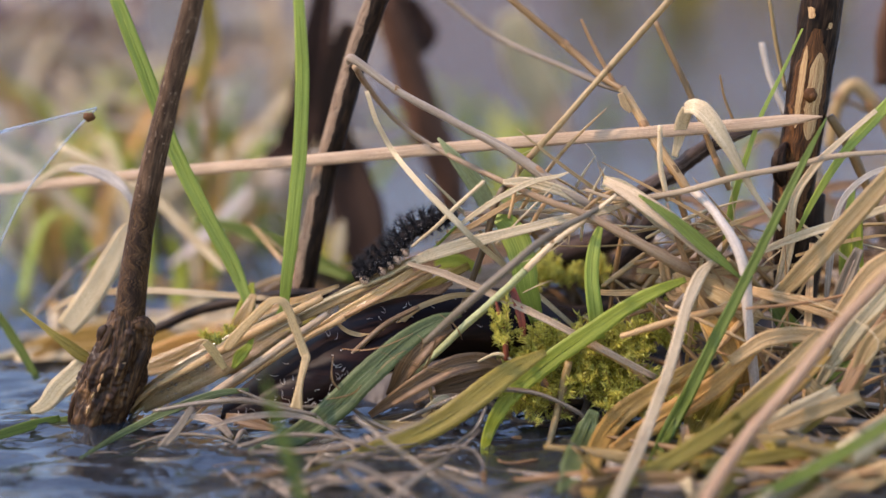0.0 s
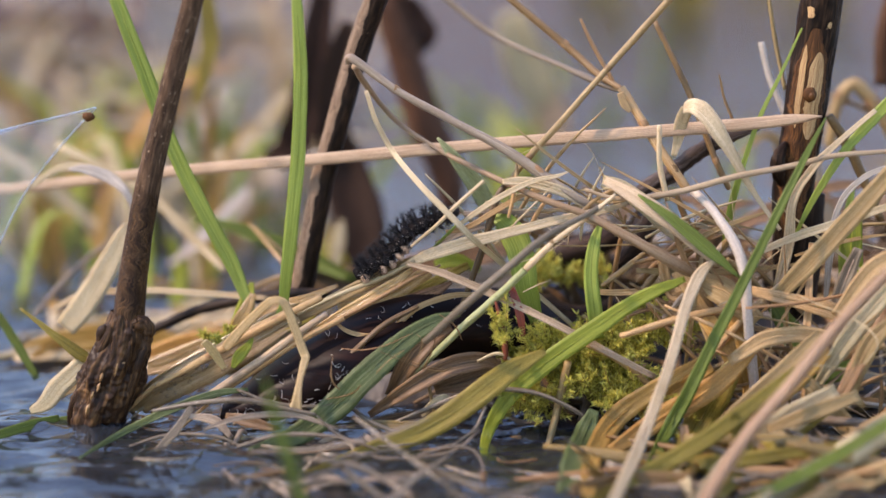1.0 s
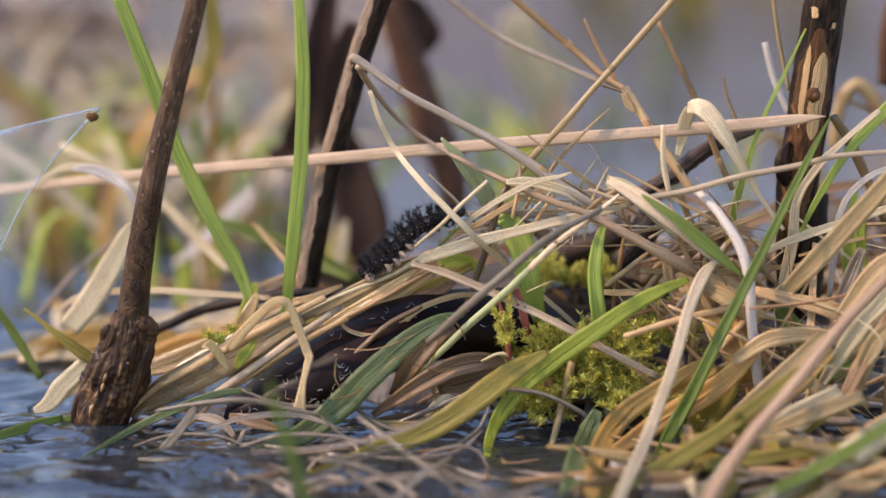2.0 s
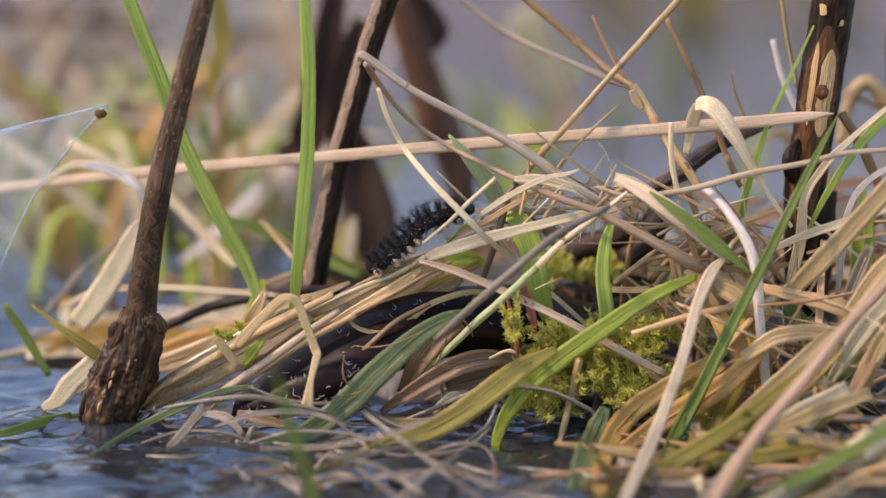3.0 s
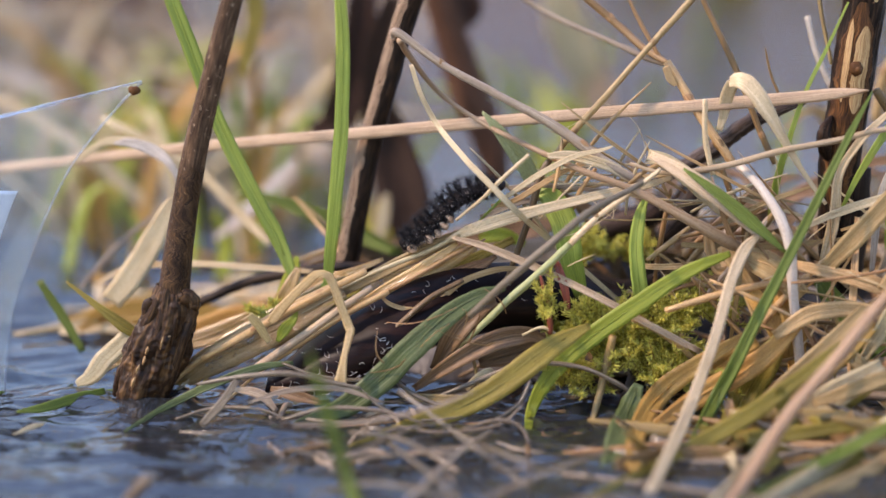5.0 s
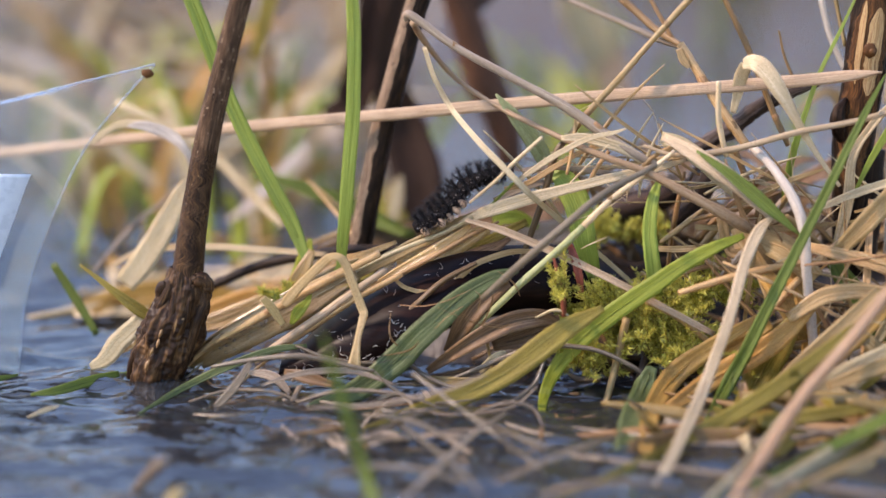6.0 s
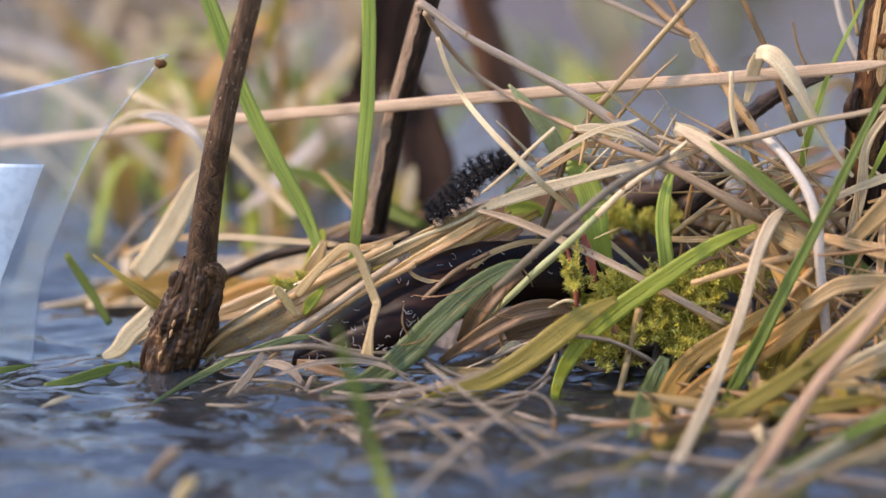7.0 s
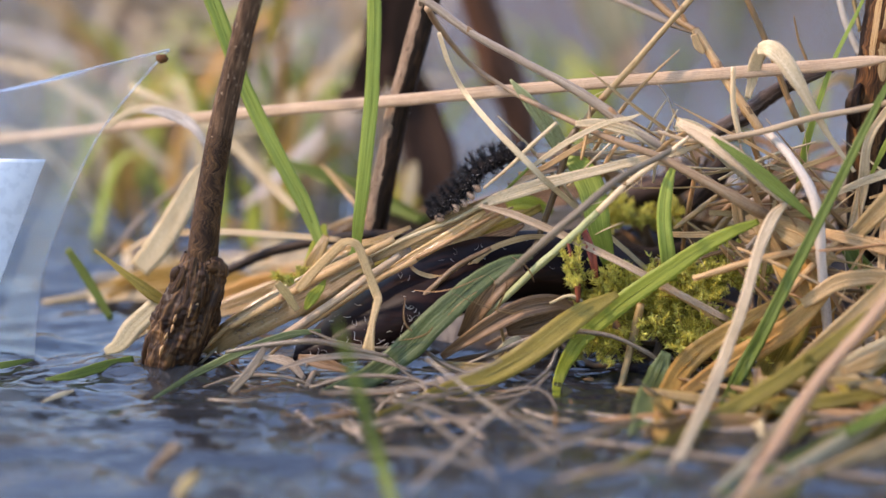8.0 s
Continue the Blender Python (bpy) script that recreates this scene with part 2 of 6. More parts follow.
MAT = {
    "straw": fibre("dry_straw", (0.567, 0.405, 0.194), (0.432, 0.281, 0.119), (0.243, 0.135, 0.041)),
    "pale": fibre("bleached_straw", (0.679, 0.568, 0.361), (0.559, 0.439, 0.254), (0.370, 0.258, 0.112), vary=0.2),
    "white": fibre("white_straw", (0.720, 0.648, 0.558), (0.567, 0.486, 0.396), (0.315, 0.243, 0.180), vary=0.15),
    "grey": fibre("weathered_straw", (0.6, 0.485, 0.35), (0.39, 0.295, 0.205), (0.15, 0.1, 0.062)),
    "brown": fibre("brown_straw", (0.45, 0.27, 0.12), (0.31, 0.175, 0.070), (0.13, 0.07, 0.025)),
    "orange": fibre("orange_straw", (0.68, 0.43, 0.125), (0.53, 0.31, 0.078), (0.32, 0.17, 0.04), vary=0.2, through_light=0.45),
    "pink": fibre("dull_pink_straw", (0.64, 0.48, 0.32), (0.48, 0.335, 0.205), (0.26, 0.16, 0.085), vary=0.15),
    "cream": fibre("cream_straw", (0.675, 0.540, 0.351), (0.540, 0.410, 0.248), (0.315, 0.216, 0.117), vary=0.1, spots=0.55),
    "rose": fibre("rosy_brown_straw", (0.46, 0.315, 0.19), (0.35, 0.225, 0.125), (0.2, 0.115, 0.06), vary=0.1),
    "soaked": fibre("soaked_straw", (0.31, 0.24, 0.155), (0.17, 0.127, 0.08), (0.07, 0.047, 0.027), rough=0.25, spec=0.6, vary=0.4, through_light=0.2),
    "buff": fibre("buff_sheath", (0.64, 0.51, 0.27), (0.52, 0.39, 0.18), (0.33, 0.22, 0.085), vary=0.1, through_light=0.45, spots=0.25),
    "umber": fibre("dull_brown_straw", (0.32, 0.255, 0.175), (0.21, 0.16, 0.105), (0.095, 0.067, 0.043), vary=0.15),
    "film": fibre("wet_leaf_film", (0.54, 0.40, 0.20), (0.41, 0.28, 0.12), (0.24, 0.145, 0.05), rough=0.2, spec=0.7, through_light=0.5, spots=0.5, vary=0.1, bump=0.8),
    "redstem": fibre("red_moss_stem", (0.34, 0.10, 0.045), (0.22, 0.055, 0.025), (0.10, 0.025, 0.012), rough=0.35, through_light=0.25, vary=0.15),
    "wet": fibre("wet_straw", (0.580, 0.410, 0.162), (0.400, 0.250, 0.076), (0.190, 0.105, 0.025), rough=0.2, spec=0.8, bump=0.9),
    "green": fibre("fresh_grass", (0.37, 0.435, 0.09), (0.275, 0.34, 0.058), (0.165, 0.22, 0.034), grit=0.2, rough=0.42, through_light=0.35, spots=0.1, vary=0.12, bump=0.2, spec=0.28, hue=0.004),
    "deep": fibre("deep_green_grass", (0.19, 0.235, 0.04), (0.13, 0.17, 0.026), (0.07, 0.10, 0.015), grit=0.25, rough=0.42, through_light=0.3, spots=0.15, vary=0.15, spec=0.28, hue=0.004),
    "lime": fibre("yellow_green_grass", (0.4, 0.42, 0.055), (0.29, 0.325, 0.034), (0.16, 0.185, 0.016), grit=0.3, rough=0.4, through_light=0.35, spots=0.2, vary=0.15, spec=0.28, hue=0.005),
    "olive": fibre("fading_grass", (0.48, 0.37, 0.085), (0.32, 0.24, 0.040), (0.15, 0.11, 0.016), rough=0.38, spots=0.55, through_light=0.42),
    "teal": fibre("blue_green_leaf", (0.23, 0.25, 0.115), (0.105, 0.135, 0.040), (0.042, 0.054, 0.014), rough=0.5, grit=0.7, streak=3.0, spots=0.5, vary=0.1, bump=0.25, hue=0.004),
    "tealpale": fibre("pale_blue_green_leaf", (0.495, 0.504, 0.297), (0.369, 0.387, 0.171), (0.189, 0.216, 0.068), rough=0.5, spots=0.2, vary=0.1, hue=0.004),
    "leafbrown": fibre("dead_leaf", (0.33, 0.20, 0.095), (0.165, 0.092, 0.040), (0.05, 0.026, 0.012), through_light=0.2),
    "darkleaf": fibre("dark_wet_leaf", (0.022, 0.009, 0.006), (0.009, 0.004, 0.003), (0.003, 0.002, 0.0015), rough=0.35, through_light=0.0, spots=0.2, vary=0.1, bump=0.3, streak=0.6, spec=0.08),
    "deadbrown": fibre("dark_brown_dead_leaf", (0.062, 0.033, 0.022), (0.030, 0.016, 0.011), (0.012, 0.007, 0.005), rough=0.6, through_light=0.0, bump=0.4, vary=0.1, spec=0.06),
    "barkgapblack": fibre("black_bark_and_gap", (0.06, 0.035, 0.02), (0.018, 0.01, 0.006), (0.005, 0.003, 0.002), rough=0.5, through_light=0.0, bump=0.9, streak=1.2, vary=0.1, spec=0.15),
    "barkgrey": fibre("grey_twig_bark", (0.19, 0.15, 0.13), (0.050, 0.036, 0.029), (0.010, 0.007, 0.006), rough=0.6, through_light=0.0, bump=0.9, streak=1.4, vary=0.1, spec=0.08, grit=1.0),
    "barkred": fibre("reddish_stem_bark", (0.12, 0.058, 0.032), (0.070, 0.031, 0.017), (0.025, 0.011, 0.006), rough=0.6, through_light=0.0, bump=0.6, streak=1.2, vary=0.1, spec=0.1),
    "barkstem": bark("brown_stem_bark", (0.13, 0.078, 0.043), (0.055, 0.031, 0.017), (0.020, 0.011, 0.006), (0.28, 0.20, 0.13), rough=0.6, spec=0.08, flecks=0.66),
    "barkchar": bark("black_glossy_bark", (0.045, 0.024, 0.012), (0.013, 0.007, 0.004), (0.004, 0.0025, 0.002), (0.12, 0.075, 0.045), rough=0.42, spec=0.08, flecks=0.72),
    "barkfleck": bark("flecked_lit_bark", (0.38, 0.27, 0.18), (0.20, 0.13, 0.08), (0.06, 0.035, 0.02), (0.025, 0.015, 0.01), rough=0.6, spec=0.1, flecks=0.58),
    "barkrust": bark("rusty_torn_bark", (0.20, 0.085, 0.024), (0.06, 0.025, 0.009), (0.012, 0.006, 0.004), (0.20, 0.12, 0.05), rough=0.4, spec=0.12, flecks=0.72),
    "cleanwood": bark("bare_cream_wood", (0.62, 0.43, 0.22), (0.36, 0.21, 0.085), (0.085, 0.036, 0.012), (0.10, 0.05, 0.02), rough=0.4, spec=0.2, flecks=0.68, bump=0.3),
    "barkroot": bark("wet_brown_root", (0.125, 0.066, 0.026), (0.030, 0.015, 0.007), (0.008, 0.004, 0.003), (0.28, 0.18, 0.09), rough=0.4, spec=0.12, flecks=0.72),
    "wood": fibre("bare_wood", (0.46, 0.3, 0.135), (0.25, 0.145, 0.055), (0.06, 0.03, 0.011), rough=0.35, through_light=0.0, vary=0.1, streak=1.4, grit=1.0),
    "moss": fibre("moss_leaf", (0.74, 0.68, 0.19), (0.58, 0.54, 0.10), (0.26, 0.24, 0.03), rough=0.3, through_light=0.5, spots=0.1, vary=0.4),
    "mossdark": fibre("moss_stem", (0.30, 0.17, 0.05), (0.20, 0.12, 0.03), (0.10, 0.06, 0.015), rough=0.4),
    "hair": fibre("pale_hair", (0.8, 0.76, 0.70), (0.7, 0.66, 0.6), (0.5, 0.46, 0.42), vary=0.2, through_light=0.2),
    "mud": lumpy("wet_mud", (0.062, 0.044, 0.028), (0.032, 0.021, 0.013), (0.012, 0.008, 0.005), 120, 0.45, 0.8, 0.5, 0.003),
    "bank": lumpy("mirrored_bank", (0.26, 0.205, 0.185), (0.19, 0.148, 0.14), (0.105, 0.085, 0.072), 3.0, 0.9, 0.5, 0.2, 0.05),
    "skin": lumpy("caterpillar_skin", (0.016, 0.012, 0.011), (0.006, 0.005, 0.005), (0.003, 0.003, 0.003), 900, 0.75, 0.5, 0.06, 0.0003),
    "spine": lumpy("caterpillar_spine", (0.012, 0.010, 0.011), (0.006, 0.005, 0.006), (0.003, 0.003, 0.003), 900, 0.6, 0.2, 0.25, 0.0002),
    "speck": lumpy("white_speckle", (0.36, 0.33, 0.30), (0.24, 0.22, 0.20), (0.14, 0.12, 0.11), 900, 0.6, 0.2, 0.3, 0.0002),
    "foot": lumpy("pale_brown_proleg", (0.50, 0.34, 0.22), (0.38, 0.25, 0.16), (0.22, 0.13, 0.08), 900, 0.45, 0.3, 0.5, 0.0002),
    "edgeclear": clear("plastic_rim", 1.2, (0.9, 0.92, 0.92), 0.32, 0.15),
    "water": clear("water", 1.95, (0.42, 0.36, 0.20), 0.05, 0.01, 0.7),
    "plastic": clear("clear_plastic", 1.33, (0.95, 0.96, 0.95), 0.03, 0.03),
    "milky": lumpy("milky_plastic", (0.58, 0.64, 0.68), (0.53, 0.59, 0.64), (0.47, 0.53, 0.58), 400, 0.3, 0.05, 0.5, 0.0002),
}


# ---- building blocks ----
def spline(pts, per):
    """A smooth line through the points (x, y, z, width)."""
    p = np.array(pts, float)
    p = np.vstack([2 * p[0] - p[1], p, 2 * p[-1] - p[-2]])
    rows = []
    for i in range(1, len(p) - 2):
        a, b, c, d = p[i - 1:i + 3]
        for s in np.arange(per) / per:
            rows.append(0.5 * (2 * b + (c - a) * s + (2 * a - 5 * b + 4 * c - d) * s * s + (3 * b - a - 3 * c + d) * s ** 3))
    rows.append(p[-2])
    rows = np.array(rows)
    rows[:, 3] = np.maximum(rows[:, 3], 0.04)
    return rows


def ribbon(pts, form="leaf", roll=0.0, twist=0.0, fold=0.32, thick=0.2, per=7, rough=0.05, rng=None, sides=9, wander=0.06):
    """Vertices (mm), faces and face-corner uvs of one blade or stem along a smooth line."""
    r = spline(pts, per)
    c, w = r[:, :3], r[:, 3]
    if rng is not None:
        soft = np.convolve(rng.normal(size=len(w) + 8), np.ones(5) / 5, "same")[4:-4]
        w = w * (1 + rough * soft)
        sway = np.stack([np.convolve(rng.normal(size=len(w) + 20), np.ones(9) / 9, "same")[10:-10] for _ in range(3)], axis=1)
        c = c + sway * w[:, None] * wander
    t = np.gradient(c, axis=0)
    t /= np.linalg.norm(t, axis=1)[:, None] + 1e-9
    near = np.array([0.0, -1.0, 0.3]) / math.hypot(1, 0.3)
    side = np.cross(t, near)
    side /= np.linalg.norm(side, axis=1)[:, None] + 1e-9
    for i in range(1, len(side)):
        if side[i] @ side[i - 1] < 0:
            side[i] = -side[i]
    up = np.cross(side, t)
    along = np.concatenate([[0], np.cumsum(np.linalg.norm(np.diff(c, axis=0), axis=1))])
    ang = np.radians(roll + twist * along / along[-1])[:, None]
    s2, u2 = side * np.cos(ang) + up * np.sin(ang), up * np.cos(ang) - side * np.sin(ang)
    n = len(c)
    if form == "leaf":
        us = np.array([-1, -0.55, 0, 0.55, 1.0])
        ring_u = np.concatenate([us, us[::-1]])
        ring_h = np.concatenate([fold * np.abs(us) ** 1.3, fold * np.abs(us[::-1]) ** 1.3])
        lift = np.concatenate([np.full(5, 0.5), np.full(5, -0.5)]) * np.where(np.abs(ring_u) > 0.9, 0.35, 1)
        v = (c[:, None] + s2[:, None] * (ring_u[None, :, None] * w[:, None, None] / 2)
             + u2[:, None] * (ring_h[None, :, None] * w[:, None, None] / 2 + (lift * thick)[None, :, None]))
        across = np.concatenate([us + 1, 3 - us[::-1] + 1]) / 2
    else:
        a = np.arange(sides) / sides * 2 * math.pi
        rib = 1 + (0.06 * rng.normal(size=sides) if rng is not None else 0)
        v = c[:, None] + (s2[:, None] * (np.cos(a) * rib)[None, :, None] + u2[:, None] * (np.sin(a) * rib)[None, :, None]) * (w[:, None, None] / 2)
        if rng is not None:
            v = v + rng.normal(size=v.shape) * rough * w[:, None, None] * 0.3
        across = np.arange(sides) / sides * 3.0
    k = v.shape[1]
    faces, uvs = [], []
    seed = 0 if rng is None else rng.uniform(0, 200)
    mean = float(np.mean(w))
    for i in range(n - 1):
        for j in range(k):
            j2 = (j + 1) % k
            faces.append((i * k + j, i * k + j2, (i + 1) * k + j2, (i + 1) * k + j))
            a0, a1 = across[j] * mean + seed, (across[j2] if j2 else across[j] + 0.1) * mean + seed
            uvs += [(a0, along[i] + seed), (a1, along[i] + seed), (a1, along[i + 1] + seed), (a0, along[i + 1] + seed)]
    faces.append(tuple(range(k))[::-1])
    faces.append(tuple((n - 1) * k + j for j in range(k)))
    uvs += [(seed, seed)] * (2 * k)
    return v.reshape(-1, 3), faces, uvs


def gnarled(pts, depth, seed, sides=44, per=16, part_of=(0, 1), arc=(0, 360), swell=0.0, ragged=0.0, fine=1.0, taper=16):
    """A stem with grooves and lumps in its bark, or a strip of its surface (arc: degrees round it, 270 faces the viewer)."""
    r = spline(pts, per)
    c, w = r[:, :3], r[:, 3]
    t = np.gradient(c, axis=0)
    t /= np.linalg.norm(t, axis=1)[:, None]
    side = np.cross(t, (0, -1, 0.0))
    side /= np.linalg.norm(side, axis=1)[:, None]
    front = np.cross(side, t)
    if front[0][1] > 0:
        side, front = -side, -front
    along = np.concatenate([[0], np.cumsum(np.linalg.norm(np.diff(c, axis=0), axis=1))])
    keep = [i for i in range(len(c)) if part_of[0] <= i / (len(c) - 1) <= part_of[1]]
    closed = arc[1] - arc[0] >= 360
    k = sides if closed else sides + 1
    v, f, uvs = [], [], []
    for n, i in enumerate(keep):
        a0, a1 = arc
        if ragged:
            q = n / max(1, len(keep) - 1)
            pinch = 1 - 0.85 * abs(2 * q - 1) ** taper
            mid, half = (a0 + a1) / 2, (a1 - a0) / 2 * pinch
            a0 = mid - half * (1 + ragged * (noise.noise(Vector((along[i] / 2.5, seed, 0))) + 0.5 * noise.noise(Vector((along[i] / 0.7, seed, 3)))))
            a1 = mid + half * (1 + ragged * (noise.noise(Vector((along[i] / 2.5, seed, 7))) + 0.5 * noise.noise(Vector((along[i] / 0.7, seed, 9)))))
        for j in range(k):
            a = radians(a0 + (a1 - a0) * j / sides)
            g = (noise.noise(Vector((math.cos(a) * 2.6 * fine, math.sin(a) * 2.6 * fine + seed, along[i] / 7))) + 0.55 * noise.noise(Vector((math.cos(a) * 6 * fine, math.sin(a) * 6 * fine + seed, along[i] / 4)))
                 + 0.3 * noise.noise(Vector((math.cos(a) * 9, math.sin(a) * 9 + seed, along[i] / 0.9))))
            v.append(c[i] + (side[i] * math.cos(a) - front[i] * math.sin(a)) * (w[i] / 2 * (1 + depth * g) + swell))
    v = np.array(v)
    for i in range(len(keep) - 1):
        for j in range(sides):
            j2 = (j + 1) % k if closed else j + 1
            f.append((i * k + j, i * k + j2, (i + 1) * k + j2, (i + 1) * k + j))
            uvs += [(j * 9.0 / sides, along[i]), ((j + 1) * 9.0 / sides, along[i]), ((j + 1) * 9.0 / sides, along[i + 1]), (j * 9.0 / sides, along[i + 1])]
    return v, f, uvs


def mesh_of(name, pieces, material, smooth=True):
    """One mesh (metres) from pieces of (vertices in mm, faces, uvs)."""
    vs, fs, us, base = [], [], [], 0
    for v, f, u in pieces:
        vs.append(v)
        fs += [tuple(i + base for i in q) for q in f]
        us += u
        base += len(v)
    me = bpy.data.meshes.new(name)
    me.from_pydata((np.vstack(vs) * MM).tolist(), [], fs)
    layer = me.uv_layers.new(name="UVMap")
    layer.data.foreach_set("uv", np.array(us, float).ravel())
    me.polygons.foreach_set("use_smooth", [smooth] * len(me.polygons))
    me.materials.append(MAT[material])
    me.update()
    return me


def part(name, pieces, material, parent, label="", smooth=True):
    """A mesh of its own under a thing or a part."""
    ob = new(name, mesh_of(name, pieces, material, smooth))
    ob.parent = parent
    return tagged(ob, label)


RNG = np.random.default_rng(7)
KINDS = {
    "straw": ("grass_stalk", "dry tan grass stalk in the matted tussock"),
    "pale": ("grass_stalk", "bleached cream grass stalk in the matted tussock"),
    "white": ("grass_stalk", "whitened dead grass stalk in the tussock"),
    "grey": ("grass_stalk", "weathered grey-brown grass stalk in the tussock"),
    "brown": ("grass_stalk", "brown dry grass stalk crossing the tussock"),
    "orange": ("grass_stalk", "orange-tan dead grass blade lying near the water"),
    "pink": ("grass_stalk", "dull pinkish dry stalk leaning out of the tussock"),
    "cream": ("grass_stalk", "cream and pinkish dry grass blade on the tussock"),
    "rose": ("grass_stalk", "rosy brown dry stalk standing close by the water"),
    "buff": ("grass_stalk", "buff translucent grass stalk over the wet straw"),
    "umber": ("grass_stalk", "dull grey-brown dry stalk slanting over the dark leaf"),
    "film": ("dead_leaf", "wet tan film of rotten leaf running into the water"),
    "redstem": ("plant_stem", "red wet stem standing in the moss"),
    "soaked": ("grass_stalk", "soaked brown straw lying in the shallow water"),
    "wet": ("grass_stalk", "wet glossy straw-coloured blade at the water's edge"),
    "green": ("grass_leaf", "fresh green grass blade growing from the tussock"),
    "deep": ("grass_leaf", "deep green narrow grass blade in the tussock"),
    "lime": ("grass_leaf", "yellow-green arched grass blade over the moss"),
    "olive": ("grass_leaf", "fading olive and tan grass blade"),
    "teal": ("leaf", "blue-green downy leaf lying by the water"),
    "tealpale": ("leaf", "pale blue-green leaf tip standing in the straw"),
    "leafbrown": ("dead_leaf", "curled brown dead leaf among the straw"),
    "barkred": ("dead_plant", "reddish brown dead stem behind the tussock"),
    "barkgrey": ("twig", "dark grey-brown twig lying in the tussock"),
    "barkgapblack": ("twig", "blackened wet twig, also black filler for shaded gaps in the tussock"),
    "deadbrown": ("dead_leaf", "dark brown dead leaf hanging behind the grass"),
}


def blade(material, *pts, name="", label="", form="leaf", joints=True, rib=True, **shape):
    """A single blade or stalk: points (x, y, z, width) in mm, a thing of its own; blades carry a midrib, stalks their joints."""
    kind, text = KINDS[material]
    kind = name or kind
    thing = tagged(new(kind, mesh_of(kind, [ribbon(pts, form, rng=RNG, **shape)], material)), label or text, kind.replace("_", " "), "plants of the tussock")
    line = spline(pts, 6)
    wide = float(line[:, 3].mean())
    if form == "leaf" and wide > 1.05 and "sheath" not in kind and rib:
        up = np.array([0, -0.95, 0.3])
        vein = [(*(q[:3] + up * 0.1), max(0.1, min(0.3, q[3] * 0.08))) for q in line[2:-2:4]]
        if len(vein) > 2:
            part("midrib", [ribbon(vein, "stem", wander=0.0, rng=RNG, per=5, sides=6, rough=0.02)], material, thing)
    elif joints and form == "stem" and 0.9 < wide < 4.5 and len(line) > 18 and material in ("straw", "pale", "brown", "grey"):
        for k in (len(line) // 3, len(line) * 3 // 4):
            q, d = line[k], line[k + 1][:3] - line[k - 1][:3]
            d = d / np.linalg.norm(d)
            part("joint", [ribbon([(*(q[:3] - d * 0.5 * q[3]), q[3] * 0.98), (*q[:3], q[3] * 1.1), (*(q[:3] + d * 0.5 * q[3]), q[3] * 0.98)], "stem", rng=RNG, per=3, sides=9, rough=0.03)], "brown", thing, "darker swollen joint")
    return thing


def bump_ball(centre, radii, rng, seg=16, rings=11, rough=0.04):
    """A small uneven rounded body (mm)."""
    v, f = [], []
    for i in range(rings + 1):
        a = math.pi * i / rings
        for j in range(seg):
            b = 2 * math.pi * j / seg
            d = 1 + rough * rng.normal()
            v.append((centre[0] + radii[0] * math.cos(a) * d, centre[1] + radii[1] * math.sin(a) * math.cos(b) * d, centre[2] + radii[2] * math.sin(a) * math.sin(b) * d))
    for i in range(rings):
        for j in range(seg):
            f.append((i * seg + j, i * seg + (j + 1) % seg, (i + 1) * seg + (j + 1) % seg, (i + 1) * seg + j))
    return np.array(v), f, [(rng.uniform(0, 9), rng.uniform(0, 9))] * (len(f) * 4)


def grid_sheet(xs, ys, height, uvscale=1.0):
    """A height field (mm)."""
    v = np.array([(x, y, height(x, y)) for y in ys for x in xs])
    n = len(xs)
    f = [(j * n + i, j * n + i + 1, (j + 1) * n + i + 1, (j + 1) * n + i) for j in range(len(ys) - 1) for i in range(n - 1)]
    return v, f, [tuple(v[k][:2] * uvscale) for q in f for k in q]


# ---- setting: mud bed and mound, water, unseen bank ----
def spaced(lo, hi, step, far):
    """Even steps inside, growing steps out to the distance."""
    mid = list(np.arange(lo, hi + step, step))
    out, d = [], step
    while d < far:
        d *= 1.5
        out.append(d)
    return [lo - d for d in out[::-1]] + mid + [hi + d for d in out]


def step(v):
    return 0.5 + 0.5 * math.tanh(v / 2)


def bed(x, y):
    q = noise.noise(Vector((x / 14, y / 14, 0.3))) * 2.5 + noise.noise(Vector((x / 5, y / 5, 1.7))) * 1.0
    mound = 30 * math.exp(-(max(0, abs(x - 68) - 40) / 34) ** 2 - ((y - 42) / 27) ** 2)
    ridge = 17 * math.exp(-((x + 2) / 36) ** 2 - ((y - 24) / 13) ** 2)
    shore = 7 * step((y - 150 - 0.25 * x) / 25) * step((12 - x) / 14) * math.exp(-max(0, y - 500) / 900)
    if abs(x) > 400 or y > 1500:
        q = 0
    return -11 + mound + max(ridge, 0) * (1 - mound / 40) + shore + q


ground = tagged(new("ground", mesh_of("ground", [grid_sheet(spaced(-180, 200, 4, 60000), spaced(-140, 260, 4, 60000), bed)], "mud")),
                "dark wet mud bed and tussock mound", "ground", "", "structure")


def waves(x, y):
    if abs(x) > 700 or y > 1800 or y < -700:
        return 0.0
    a = (noise.noise(Vector((x / 30, y / 12, 4.0))) * 1.7 + noise.noise(Vector(((x + 0.4 * y) / 13, y / 6, 9.0))) * 1.25
         + noise.noise(Vector((x / 6.5, y / 3.0, 2.0))) * 0.65 + noise.noise(Vector((x / 3.4, y / 2.2, 6.0))) * 0.14)
    stem = math.hypot(x + 65.2, y + 4)
    ring = 1.0 * math.exp(-((stem - 5) / 1.7) ** 2) + 0.4 * math.cos((stem - 5) / 1.3) * math.exp(-stem / 12)
    return a * (1 - 0.6 * math.exp(-(stem / 9) ** 2)) + ring


